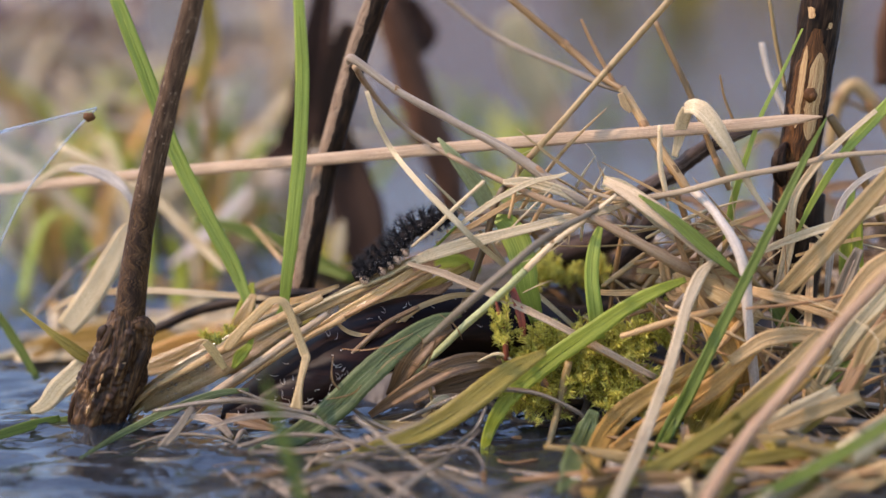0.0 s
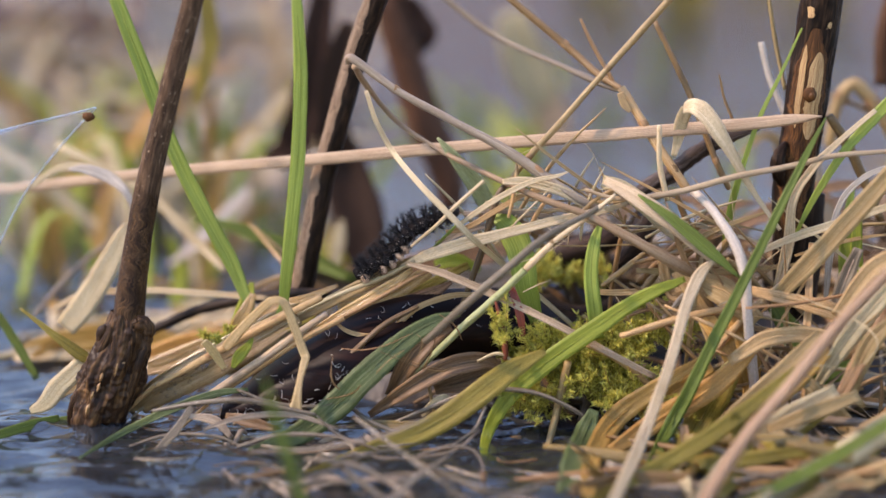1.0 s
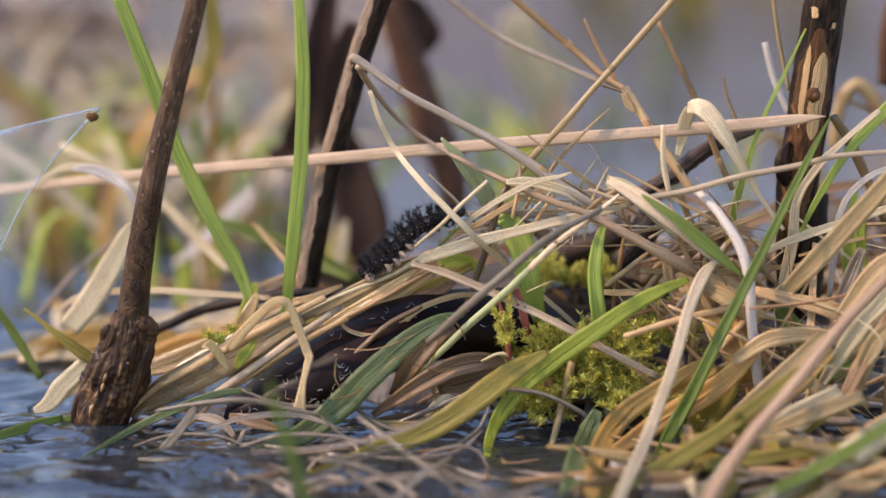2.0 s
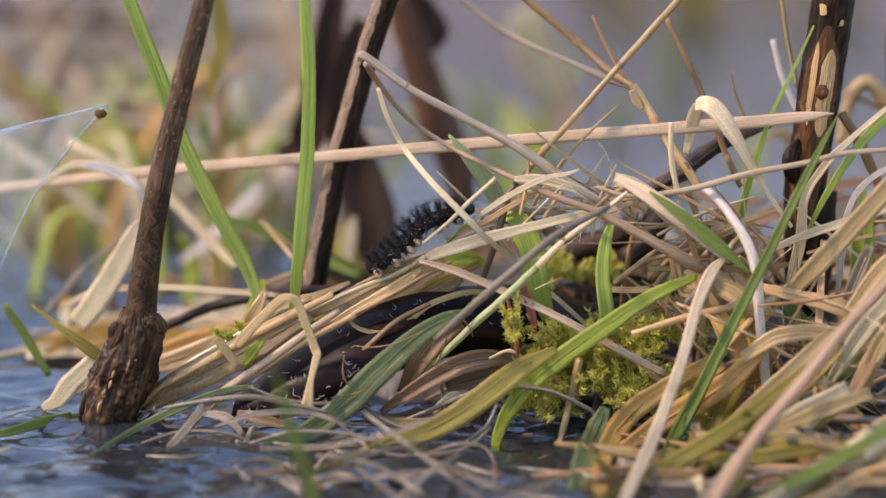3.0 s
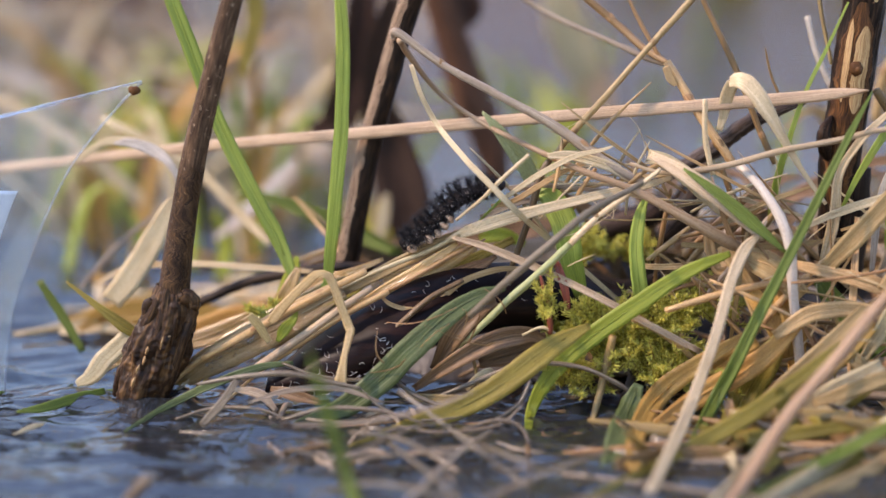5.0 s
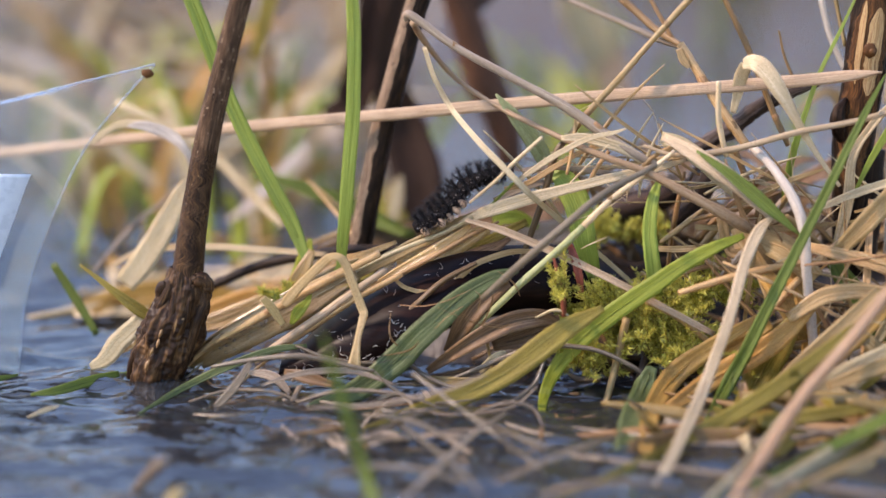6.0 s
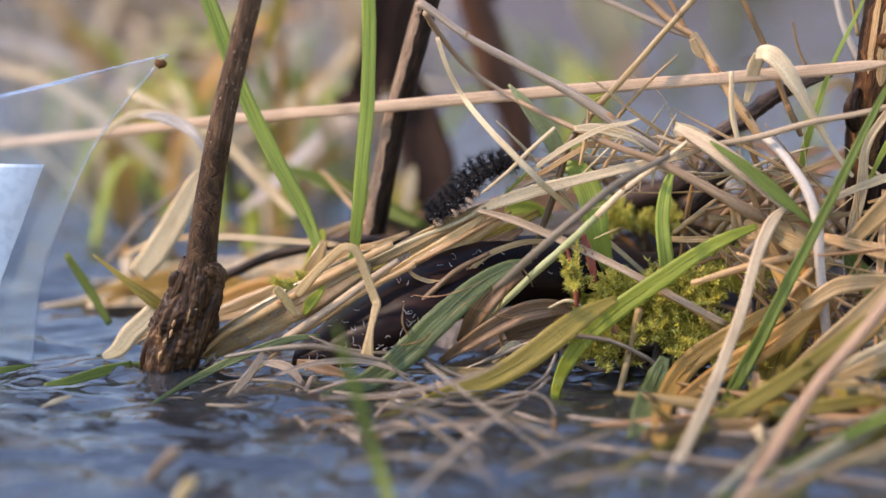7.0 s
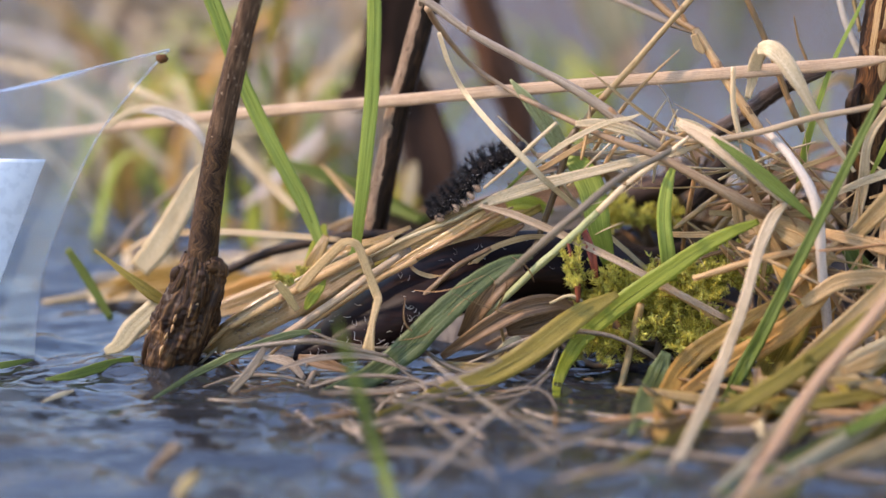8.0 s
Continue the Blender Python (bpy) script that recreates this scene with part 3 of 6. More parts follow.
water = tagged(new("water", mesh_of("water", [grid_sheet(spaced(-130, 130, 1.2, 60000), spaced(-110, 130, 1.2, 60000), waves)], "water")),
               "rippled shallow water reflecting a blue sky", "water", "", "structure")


# No bank is in view; this one blocks low sky in the water's reflection.
def unseen_bank(x, y):
    s = max(0.0, y - 3000)
    return -60 + 1600 * (1 - math.exp(-s / 1500)) + noise.noise(Vector((x / 500, y / 500, 0))) * 110


backdrop = tagged(new("backdrop", mesh_of("backdrop", [grid_sheet(np.linspace(-14000, 14000, 90), np.linspace(2900, 11000, 40), unseen_bank)], "bank")),
                  "unseen dull mauve bank, added for the water to mirror", "bank", "", "structure")

# ---- grass, leaves and stems: points (x, y, z, width) in mm ----
blade("pink", (-123.4, 55.0, 31.4, 2.28), (-100.2, 48.0, 35.0, 2.25), (-79.9, 40.0, 38.7, 2.21), (-55.4, 30.0, 43.1, 2.36), (-25.1, 20.0, 47.5, 2.41), (1.8, 14.0, 51.0, 2.38), (23.7, 10.0, 53.6, 2.35), (39.7, 6.0, 55.5, 2.33), (55.7, 4.0, 57.1, 2.42), (66.4, 3.0, 58.4, 2.04), (72.2, 2.0, 59.2, 0.28), label='long straight dry reed stalk lying across the tussock', fold=0.22, thick=1.3, rib=False)
blade("grey", (-18.3, 6.0, 68.8, 0.84), (-17.0, 5.0, 69.8, 1.67), (-9.0, 4.0, 64.1, 1.48), (1.7, 3.0, 58.3, 1.58), (12.5, 2.0, 52.5, 1.85), (23.3, 1.0, 45.0, 2.04), (29.8, 1.0, 41.2, 1.30), label='weathered bent grass stalk with a broken tip', form='stem')
blade("rose", (-16.9, 8.0, 67.9, 1.58), (-15.3, 14.0, 64.0, 1.28), (-9.3, 18.0, 55.9, 1.05), (-1.5, 14.0, 51.0, 1.05), (9.3, 4.0, 47.3, 1.19), (18.9, -2.0, 44.0, 1.41), (27.3, -5.0, 41.4, 1.56), (35.8, -7.0, 37.1, 2.02), (44.5, -6.0, 32.0, 2.66), (49.1, -4.0, 29.3, 1.73), form='stem')
blade("pale", (-14.7, 8.0, 63.2, 0.84), (-12.8, 7.0, 57.4, 0.93), (-9.5, 6.0, 51.5, 1.03), (-4.0, -3.0, 46.6, 1.10), (1.3, -6.0, 41.7, 1.19), (5.8, -5.0, 36.8, 1.20), (11.2, 2.0, 30.6, 1.03), (18.9, 5.0, 23.2, 0.95), (26.8, 6.0, 15.9, 0.86), label='thin cream stalk crossing in front of the caterpillar')
blade("straw", (44.1, 10.0, 81.3, 1.49), (37.5, 9.0, 73.9, 1.49), (28.8, 7.0, 64.5, 1.30), (21.3, 6.0, 55.9, 1.40), (15.9, 5.0, 50.0, 1.31), (12.6, 4.0, 45.8, 1.12), form='stem')
blade("leafbrown", (13.1, 4.0, 46.6, 1.03), (10.4, 3.0, 43.0, 1.40), (7.7, 2.0, 33.5, 1.40), (3.7, 2.0, 21.7, 1.13), form='stem', name='grass_stalk', label='dark brown dead stalk standing in the tussock')
blade("brown", (12.4, 24.0, 79.7, 1.53), (24.0, 20.0, 70.4, 1.53), (30.3, 14.0, 65.5, 1.51), (34.8, 9.0, 63.1, 1.31), form='stem')
blade("umber", (-1.2, 48.0, 77.6, 1.2), (11.1, 40.0, 69.3, 1.25), (24.3, 26.0, 65.1, 1.2), (30.7, 16.0, 63.6, 1.61), (34.8, 9.0, 63.1, 1.50), form='stem')
blade("straw", (34.4, 9.0, 63.6, 1.68), (38.7, 7.0, 56.9, 1.78), (43.0, 5.0, 50.4, 1.87), (46.9, 4.0, 44.7, 1.87), form='stem', name='grass_stalk', label='jointed dry grass stalk with a papery sheath at its knot')
blade("straw", (34.0, 7.0, 63.0, 1.30), (34.9, 7.0, 60.8, 1.68), (36.0, 7.0, 59.3, 0.75), name='grass_sheath', label='papery torn sheath on a stalk joint')
blade("brown", (26.7, 14.0, 76.3, 0.56), (29.1, 13.0, 71.3, 0.85), (33.4, 11.0, 63.7, 0.85), form='stem')
blade("brown", (41.1, 14.0, 75.8, 1.03), (45.5, 12.0, 66.9, 1.22), (48.9, 10.0, 59.4, 1.22), (52.9, 8.0, 49.5, 1.22), (55.5, 7.0, 44.1, 1.13), form='stem')
blade("brown", (53.1, 8.0, 66.4, 0.28), (54.3, 8.0, 61.3, 0.56), (56.1, 7.0, 57.1, 0.56), form='stem')
blade("straw", (63.1, 16.0, 80.8, 0.75), (64.9, 16.0, 70.9, 0.85), (66.8, 15.0, 62.2, 0.85), form='stem')
blade("white", (63.5, 28.0, 69.8, 1.16), (65.3, 26.0, 62.7, 1.36), (68.4, 24.0, 55.7, 1.35), form='stem')
blade("green", (68.4, 6.0, 75.5, 0.37), (64.6, 5.0, 67.2, 0.65), (60.6, 4.0, 58.7, 0.84), (57.7, 4.0, 49.7, 1.12), (55.9, 6.0, 41.5, 1.41), (55.0, 8.0, 33.3, 1.33))
blade("barkgrey", (61.6, 12.0, 55.1, 0.94), (56.7, 12.0, 53.8, 2.46), (50.4, 14.0, 50.3, 3.42), (45.2, 17.0, 45.6, 3.45), (37.7, 19.0, 40.6, 2.89), (33.3, 20.0, 37.5, 1.35), form='stem', per=9, rough=0.1)
blade("straw", (82.0, 55.0, 43.8, 2.47), (83.4, 55.0, 52.9, 2.88), (86.5, 55.0, 57.1, 3.08), (90.9, 55.0, 53.5, 3.29), (96.6, 55.0, 45.0, 3.30), form='stem')
blade("pale", (45.7, 0.0, 61.2, 2.03), (47.6, -2.0, 61.8, 3.12), (50.1, -3.0, 59.8, 3.39), (52.5, -3.5, 56.4, 2.92), (54.9, -3.5, 52.2, 1.92), (58.3, -3.0, 46.5, 1.19), (61.1, -2.5, 42.3, 0.92), (64.3, -2.0, 38.0, 0.73), label='cream ribbon-like dead leaf folded over a stalk', fold=0.08, rib=False)
blade("pale", (46.5, 2.0, 60.8, 2.39), (45.6, 4.0, 57.8, 2.62), (45.2, 5.0, 54.3, 1.97), (44.4, 5.0, 51.0, 1.10), fold=0.1)
blade("pale", (41.1, 0.0, 57.8, 0.92), (41.3, 0.0, 50.4, 1.11), (42.9, 0.0, 43.3, 1.02), form='stem')
blade("pink", (85.8, -4.0, 53.6, 0.86), (74.1, -4.0, 52.7, 1.00), (65.6, -4.0, 50.7, 1.07), (55.0, -4.0, 48.6, 1.15), (44.5, -3.0, 45.5, 1.15), (33.9, -2.0, 44.0, 0.94), (27.1, 0.0, 45.4, 0.65), form='stem')
blade("white", (47.8, 0.0, 45.2, 1.67), (51.1, -4.0, 42.3, 1.66), (54.7, -8.0, 37.3, 2.01), (56.7, -10.0, 31.8, 2.19), (57.3, -12.0, 23.5, 2.01), (58.6, -12.0, 13.6, 2.02), (59.8, -10.0, 3.6, 1.29), form='stem', label='whitened crooked dead stalk hanging over the straw')
blade("cream", (31.0, 0.0, 47.1, 1.48), (37.0, -4.0, 44.4, 2.94), (43.3, -6.0, 40.2, 3.30), (48.6, -7.0, 35.5, 2.38), (51.9, -7.0, 32.2, 0.55), fold=0.4, label='buff torn grass blade draped on the tussock')
blade("deep", (36.9, -5.0, 45.4, 0.50), (43.1, -8.0, 41.3, 1.97), (49.4, -10.0, 36.3, 2.46), (55.8, -11.0, 30.7, 0.50), fold=0.4)
blade("pale", (30.5, 2.0, 46.5, 2.42), (34.1, 1.0, 45.4, 3.16), (39.5, 0.0, 41.4, 3.34), (45.1, 1.0, 35.9, 2.42), name='grass_sheath', label='frayed papery grass sheath on the tussock top')
blade("pale", (11.4, 0.0, 46.9, 0.93), (15.7, 0.0, 46.9, 1.85), (22.2, 0.0, 45.2, 2.04), (27.7, 1.0, 42.3, 1.67), (32.1, 2.0, 41.0, 0.75))
blade("pale", (3.0, -1.0, 38.6, 0.83), (7.1, -1.0, 41.6, 1.11), (11.6, -1.0, 44.5, 1.20), (16.8, -1.0, 47.1, 1.02), (21.6, -1.0, 48.2, 0.74), (23.8, -1.0, 49.0, 0.28))
blade("grey", (4.1, 4.0, 39.9, 0.75), (10.4, 4.0, 40.4, 1.03), (19.2, 4.0, 39.5, 0.94), (27.3, 4.0, 38.4, 0.84))
blade("pale", (-6.0, -5.0, 35.4, 0.53), (-1.3, -5.0, 39.4, 0.74), (3.0, -5.0, 43.7, 0.84), (7.8, -5.0, 48.1, 0.74), form='stem', label='thin dry stalk lying across the caterpillar')
blade("straw", (0.7, 2.0, 36.6, 0.84), (5.0, 2.0, 37.7, 1.12), (10.4, 2.0, 41.0, 1.12), (15.8, 3.0, 43.8, 0.93), (23.4, 3.0, 46.3, 0.75))
blade("grey", (-1.3, 4.0, 33.9, 1.13), (5.0, 4.0, 36.6, 1.31), (12.7, 5.0, 38.2, 0.94))
blade("green", (-2.6, 2.0, 32.8, 0.28), (0.1, 1.0, 35.7, 0.56), (3.4, 2.0, 38.8, 0.47), form='stem')
blade("straw", (15.9, 3.0, 34.9, 0.94), (18.0, 2.0, 40.1, 0.84), (20.7, 2.0, 44.0, 0.74), form='stem')
blade("straw", (24.5, 1.0, 38.7, 0.74), (29.7, 0.0, 43.8, 0.83), (35.2, 1.0, 45.9, 0.74), form='stem')
blade("brown", (8.4, 6.0, 19.0, 1.52), (10.6, 6.0, 19.0, 1.33), (16.1, 6.0, 25.8, 0.76), form='stem')
blade("straw", (-30.5, 1.0, 18.0, 0.94), (-24.4, 1.0, 21.6, 2.06), (-16.7, 0.0, 25.9, 2.43), (-9.1, 0.0, 29.7, 2.43), (-4.8, 0.0, 31.9, 1.68), label='flattened straw blade that the caterpillar walks on', fold=0.5, thick=0.7)
blade("wet", (-28.8, -1.0, 15.2, 1.12), (-20.0, -2.0, 20.8, 2.05), (-11.3, -2.0, 26.0, 2.23), (-5.8, -2.0, 30.2, 0.93), fold=0.5, thick=0.7)
blade("pale", (-7.8, -2.0, 30.8, 0.93), (-2.6, -3.0, 33.3, 2.22), (4.9, -3.0, 35.7, 2.40), (12.5, -2.0, 37.4, 2.04), (21.1, -1.0, 39.4, 1.85), (29.8, 0.0, 41.1, 1.48), (35.3, 2.0, 42.3, 0.75), label='pale flat straw blade leading up from the caterpillar', fold=0.4, thick=0.5)
blade("pink", (-6.7, -4.0, 31.9, 0.74), (0.6, -5.0, 30.0, 1.48), (10.3, -6.0, 26.0, 1.48), (21.0, -8.0, 21.2, 1.38), (31.7, -9.0, 15.6, 1.29), (40.4, -9.0, 10.8, 1.11), fold=0.6)
blade("wet", (-20.2, 4.0, 21.8, 2.83), (-11.4, 4.0, 23.5, 3.77), (-2.6, 6.0, 28.1, 2.27), fold=0.3)
blade("olive", (-10.4, 6.0, 21.3, 1.33), (-3.7, 7.0, 24.5, 2.09), (5.1, 8.0, 28.8, 1.52))
blade("wet", (-67.0, 0.0, -4.4, 1.21), (-59.0, 1.0, 2.6, 1.51), (-50.8, 0.0, 7.0, 2.45), (-40.8, -1.0, 12.5, 2.44), (-31.0, 1.0, 18.0, 2.07), (-24.0, 3.0, 20.7, 0.94), fold=0.35, label='broad wet straw blade running down into the water')
blade("wet", (-66.3, 2.0, -2.5, 1.52), (-58.3, 3.0, 4.5, 1.90), (-50.8, 2.0, 9.4, 2.84), (-41.6, 2.0, 14.8, 2.64), (-31.1, 3.0, 20.2, 2.26), (-23.5, 5.0, 22.7, 0.95), fold=0.35)
blade("pale", (-62.0, -2.0, -0.9, 0.45), (-54.0, -1.0, 6.1, 0.56), (-47.3, -2.0, 10.4, 1.12), (-38.4, -3.0, 15.7, 1.21), (-28.6, -2.0, 20.8, 0.93), fold=0.5)
blade("orange", (-61.5, 3.0, -0.2, 0.61), (-53.5, 4.0, 6.8, 0.76), (-45.5, 3.0, 12.1, 1.51), (-36.7, 3.0, 17.1, 1.51), (-27.9, 4.0, 20.9, 0.76), fold=0.4)
blade("olive", (-57.7, -1.0, 0.0, 0.38), (-49.7, 0.0, 7.0, 0.47), (-41.8, -2.0, 11.4, 0.94), (-33.0, -3.0, 16.8, 0.93), (-24.3, -2.0, 21.0, 0.47), fold=0.4)
blade("straw", (-64.4, -4.0, -0.3, 0.90), (-56.4, -3.0, 6.7, 1.12), (-48.2, -3.0, 12.1, 1.50), (-38.4, -3.0, 17.7, 1.49), (-28.6, -2.0, 22.4, 1.31), form='stem')
blade("straw", (-51.9, -6.0, -1.6, 0.60), (-43.9, -5.0, 5.4, 0.75), (-36.1, -6.0, 11.3, 1.30), (-27.4, -6.0, 17.1, 1.39), (-18.8, -5.0, 21.6, 1.20), form='stem')
blade("wet", (-43.8, 8.0, 11.7, 2.48), (-39.2, 8.0, 18.5, 2.86), (-37.0, 9.0, 22.8, 1.33), fold=0.3)
blade("buff", (-41.2, -7.5, 16.1, 1.49), (-40.1, -8.0, 17.6, 2.03), (-37.2, -9.0, 21.1, 1.91), (-33.1, -10.5, 25.4, 1.70), (-31.8, -10.8, 26.3, 1.48), (-30.4, -11.0, 26.2, 1.48), (-29.2, -11.0, 24.7, 1.59), (-26.3, -12.0, 16.9, 1.69), (-25.8, -12.5, 15.7, 1.58), (-26.1, -13.0, 14.5, 1.48), (-26.8, -15.0, 11.8, 1.16), (-27.2, -16.5, 9.1, 1.68), (-27.6, -17.0, 6.1, 2.82), label='bent cream grass stalk kinked over the dark leaf', fold=0.4, thick=0.9, per=4, wander=0.02, rib=False)
blade("lime", (-40.1, -7.0, 12.1, 0.74), (-38.8, -7.0, 14.3, 2.22), (-37.0, -7.0, 16.5, 1.48), (-36.2, -6.0, 18.0, 0.28), fold=0.3, label='translucent yellow-green leaf base by the water')
blade("buff", (-41.5, -8.0, 12.3, 1.18), (-42.4, -8.0, 13.7, 1.62), (-43.8, -8.0, 15.9, 1.92), (-45.3, -8.0, 17.7, 1.48), name='grass_sheath', label='papery cream sheath scrap by the water', fold=0.15, thick=0.1, roll=20)
blade("green", (-63.9, 16.0, 81.4, 2.45), (-58.2, 15.0, 66.1, 3.22), (-52.8, 14.0, 51.0, 2.95), (-46.1, 12.0, 37.2, 2.95), (-41.3, 11.0, 28.1, 2.86), (-37.5, 9.0, 18.7, 1.53), label='tall bright green grass blade leaning beside the dead stem')
swaying = blade("green", (-27.1, -2.0, 83.5, 1.87), (-26.5, -2.0, 69.1, 2.66), (-27.1, -2.0, 54.1, 2.76), (-28.6, -2.0, 39.9, 2.70), (-29.9, -1.0, 29.7, 2.45), (-31.4, 2.0, 16.6, 1.24), label='upright bright green grass blade in front of the tussock', per=9, fold=0.1)
blade("pale", (-82.7, 60.0, 43.5, 1.66), (-64.2, 55.0, 35.0, 2.07), (-53.1, 50.0, 25.3, 2.06), (-45.6, 45.0, 19.1, 1.33))
blade("white", (-74.8, 24.0, 44.8, 0.58), (-71.6, 24.0, 44.8, 1.94), (-67.2, 24.0, 43.4, 2.33), (-63.5, 23.0, 40.6, 1.55), (-61.8, 23.0, 36.2, 0.88), (-61.6, 22.0, 31.4, 0.58), fold=0.15)
blade("pale", (-83.8, 28.0, 40.0, 0.98), (-76.8, 28.0, 44.3, 1.57), (-68.7, 27.0, 43.5, 2.15), (-63.2, 26.0, 39.6, 2.15), (-62.1, 25.0, 33.0, 2.0), (-63.5, 22.0, 32.3, 3.40), (-67.3, 20.0, 25.3, 4.97), (-71.4, 18.0, 18.6, 5.17), (-75.3, 17.0, 13.8, 4.26), label='bleached grass blade arching over behind the dead stem', fold=0.14, rib=False)
blade("pale", (-69.2, 3.0, 11.3, 2.62), (-70.9, 2.0, 9.7, 3.66), (-74.5, 1.0, 6.1, 4.00), (-77.1, 0.0, 3.2, 3.12), (-80.1, 0.0, 1.5, 1.22), label='pale torn straw blade ending in the water', fold=0.14, rib=False)
blade("wet", (-75.7, 4.0, 2.7, 0.76), (-71.3, 5.0, 5.6, 1.52), (-66.9, 6.0, 9.9, 1.14))
blade("orange", (-92.4, 50.0, -1.9, 4.16), (-78.7, 48.0, 3.1, 5.59), (-62.8, 46.0, 3.8, 5.56), (-45.7, 42.0, 0.2, 4.10), fold=0.3)
blade("orange", (-62.1, 30.0, 3.4, 4.00), (-52.7, 30.0, 7.0, 5.19), (-42.1, 28.0, 8.8, 3.98), fold=0.3)
blade("wet", (-62.2, 12.0, 6.0, 2.51), (-54.3, 12.0, 8.3, 3.86), (-45.2, 12.0, 12.9, 2.12))
blade("pale", (-79.4, 24.0, 15.7, 0.98), (-72.1, 22.0, 19.5, 1.27), (-59.4, 20.0, 20.9, 1.27), (-43.3, 18.0, 20.4, 1.16), (-34.7, 16.0, 20.2, 0.87))
blade("deep", (-90.7, 22.0, 16.8, 1.37), (-86.0, 20.0, 10.1, 1.96), (-81.6, 18.0, 3.1, 1.37))
blade("olive", (-81.9, 3.0, 21.4, 0.38), (-76.0, 2.0, 16.9, 1.32), (-71.2, 2.0, 13.0, 2.45), (-67.7, 2.0, 10.4, 1.32))
blade("barkgapblack", (-59.2, 26.0, 11.1, 1.78), (-49.7, 24.0, 15.7, 1.97), (-41.4, 22.0, 18.1, 1.96), (-29.8, 18.0, 20.7, 2.14), (-18.4, 16.0, 21.2, 1.35), form='stem')
blade("straw", (-44.1, 40.0, 14.8, 1.01), (-36.6, 34.0, 19.2, 1.10), (-30.5, 30.0, 23.7, 0.99), (-38.7, 34.0, 31.1, 0.40), form='stem')
blade("deep", (-49.2, 60.0, 27.1, 1.26), (-40.0, 50.0, 25.3, 2.26), (-29.0, 45.0, 21.5, 2.45), (-19.3, 40.0, 18.4, 1.22))
blade("straw", (-30.5, 30.0, 22.0, 1.39), (-27.3, 24.0, 19.8, 1.57), (-24.3, 20.0, 17.3, 1.17))
blade("green", (-30.9, -1.0, 16.3, 0.94), (-31.8, -1.0, 19.7, 1.31), (-30.8, -1.0, 23.0, 0.93))
blade("tealpale", (-1.0, 12.0, 53.3, 0.47), (2.6, 12.0, 49.1, 2.46), (6.0, 13.0, 44.4, 3.42), (8.7, 14.0, 39.7, 3.25), (10.0, 15.0, 36.3, 1.73), fold=0.35)
blade("green", (9.2, 6.0, 40.2, 1.69), (12.6, 3.0, 37.7, 4.30), (15.0, 1.0, 32.6, 5.04), (16.3, 1.0, 25.9, 4.31), (18.0, 3.0, 18.6, 2.26), fold=0.25, label='broad fresh green leaf behind the straw')
blade("green", (30.5, 0.0, 39.2, 0.74), (28.9, -2.0, 35.5, 2.22), (28.3, -3.0, 29.1, 2.88), (29.0, -3.0, 22.4, 2.98), (30.0, -2.0, 16.5, 2.24), label='short bright green blade standing in the moss', fold=0.3)
blade("lime", (8.1, -27.4, -3.0, 0.61), (7.7, -23.7, -1.0, 1.13), (8.1, -13.0, -0.5, 2.00), (10.4, -12.0, 4.5, 2.75), (14.6, -11.0, 9.8, 3.39), (20.5, -10.0, 14.6, 3.61), (27.7, -10.0, 19.9, 3.40), (34.1, -9.0, 24.3, 2.98), (40.4, -9.0, 27.8, 2.23), (45.8, -8.0, 29.8, 1.17), label='long arched yellow-green grass blade over the moss', fold=0.22, per=9)
blade("umber", (-3.4, -14.0, 19.1, 1.32), (4.8, -18.0, 27.7, 1.49), (12.1, -18.0, 34.2, 1.48), (19.5, -14.0, 39.4, 1.31), (27.3, -6.0, 41.8, 1.09), (32.4, 0.0, 43.6, 0.61), form='stem')
blade("tealpale", (-6.9, -6.0, 9.5, 0.84), (-2.6, -7.0, 13.8, 1.20), (3.9, -7.0, 20.3, 1.48), (10.3, -7.0, 26.1, 1.57), (15.6, -7.0, 31.3, 1.38), form='stem', label='pale green smooth stem slanting over dead leaves')
blade("pale", (15.6, -7.0, 31.3, 1.38), (20.9, -6.0, 36.3, 1.19), (27.4, -4.0, 40.8, 1.10), (32.8, -3.0, 45.0, 0.74), form='stem')
blade("soaked", (-13.4, -10.0, 0.4, 0.28), (-4.7, -11.0, 4.3, 0.83), (6.0, -12.0, 8.8, 0.89), (16.7, -12.0, 8.8, 0.89), (25.3, -11.0, 4.7, 0.83), (30.4, -10.0, 0.2, 0.55), form='stem')
blade("straw", (-3.9, -6.0, 14.5, 0.74), (-3.1, -6.0, 10.7, 0.74), (-1.5, -6.0, 2.5, 0.65), form='stem')
blade("straw", (23.9, -8.0, 13.7, 1.48), (22.2, -9.0, 5.6, 1.57), (19.3, -18.0, -1.9, 1.09), form='stem')
blade("pale", (6.7, -8.0, 13.7, 0.46), (10.3, -9.0, 15.5, 0.65), (13.0, -9.0, 13.9, 0.65), (14.8, -9.0, 9.9, 0.28), form='stem')
blade("straw", (-21.0, -2.0, 20.4, 0.47), (-18.3, -4.0, 18.6, 0.84), (-13.9, -5.0, 18.0, 0.84), (-9.1, -4.0, 19.5, 0.93), (-4.8, -2.0, 22.7, 1.12), (1.7, 0.0, 24.6, 1.12), (7.2, 2.0, 24.3, 0.75), form='leaf')
blade("leafbrown", (-23.7, -6.0, 9.5, 0.56), (-17.7, -7.0, 14.7, 1.20), (-11.2, -6.0, 20.3, 1.20), (-4.7, -4.0, 23.5, 0.93), form='stem')
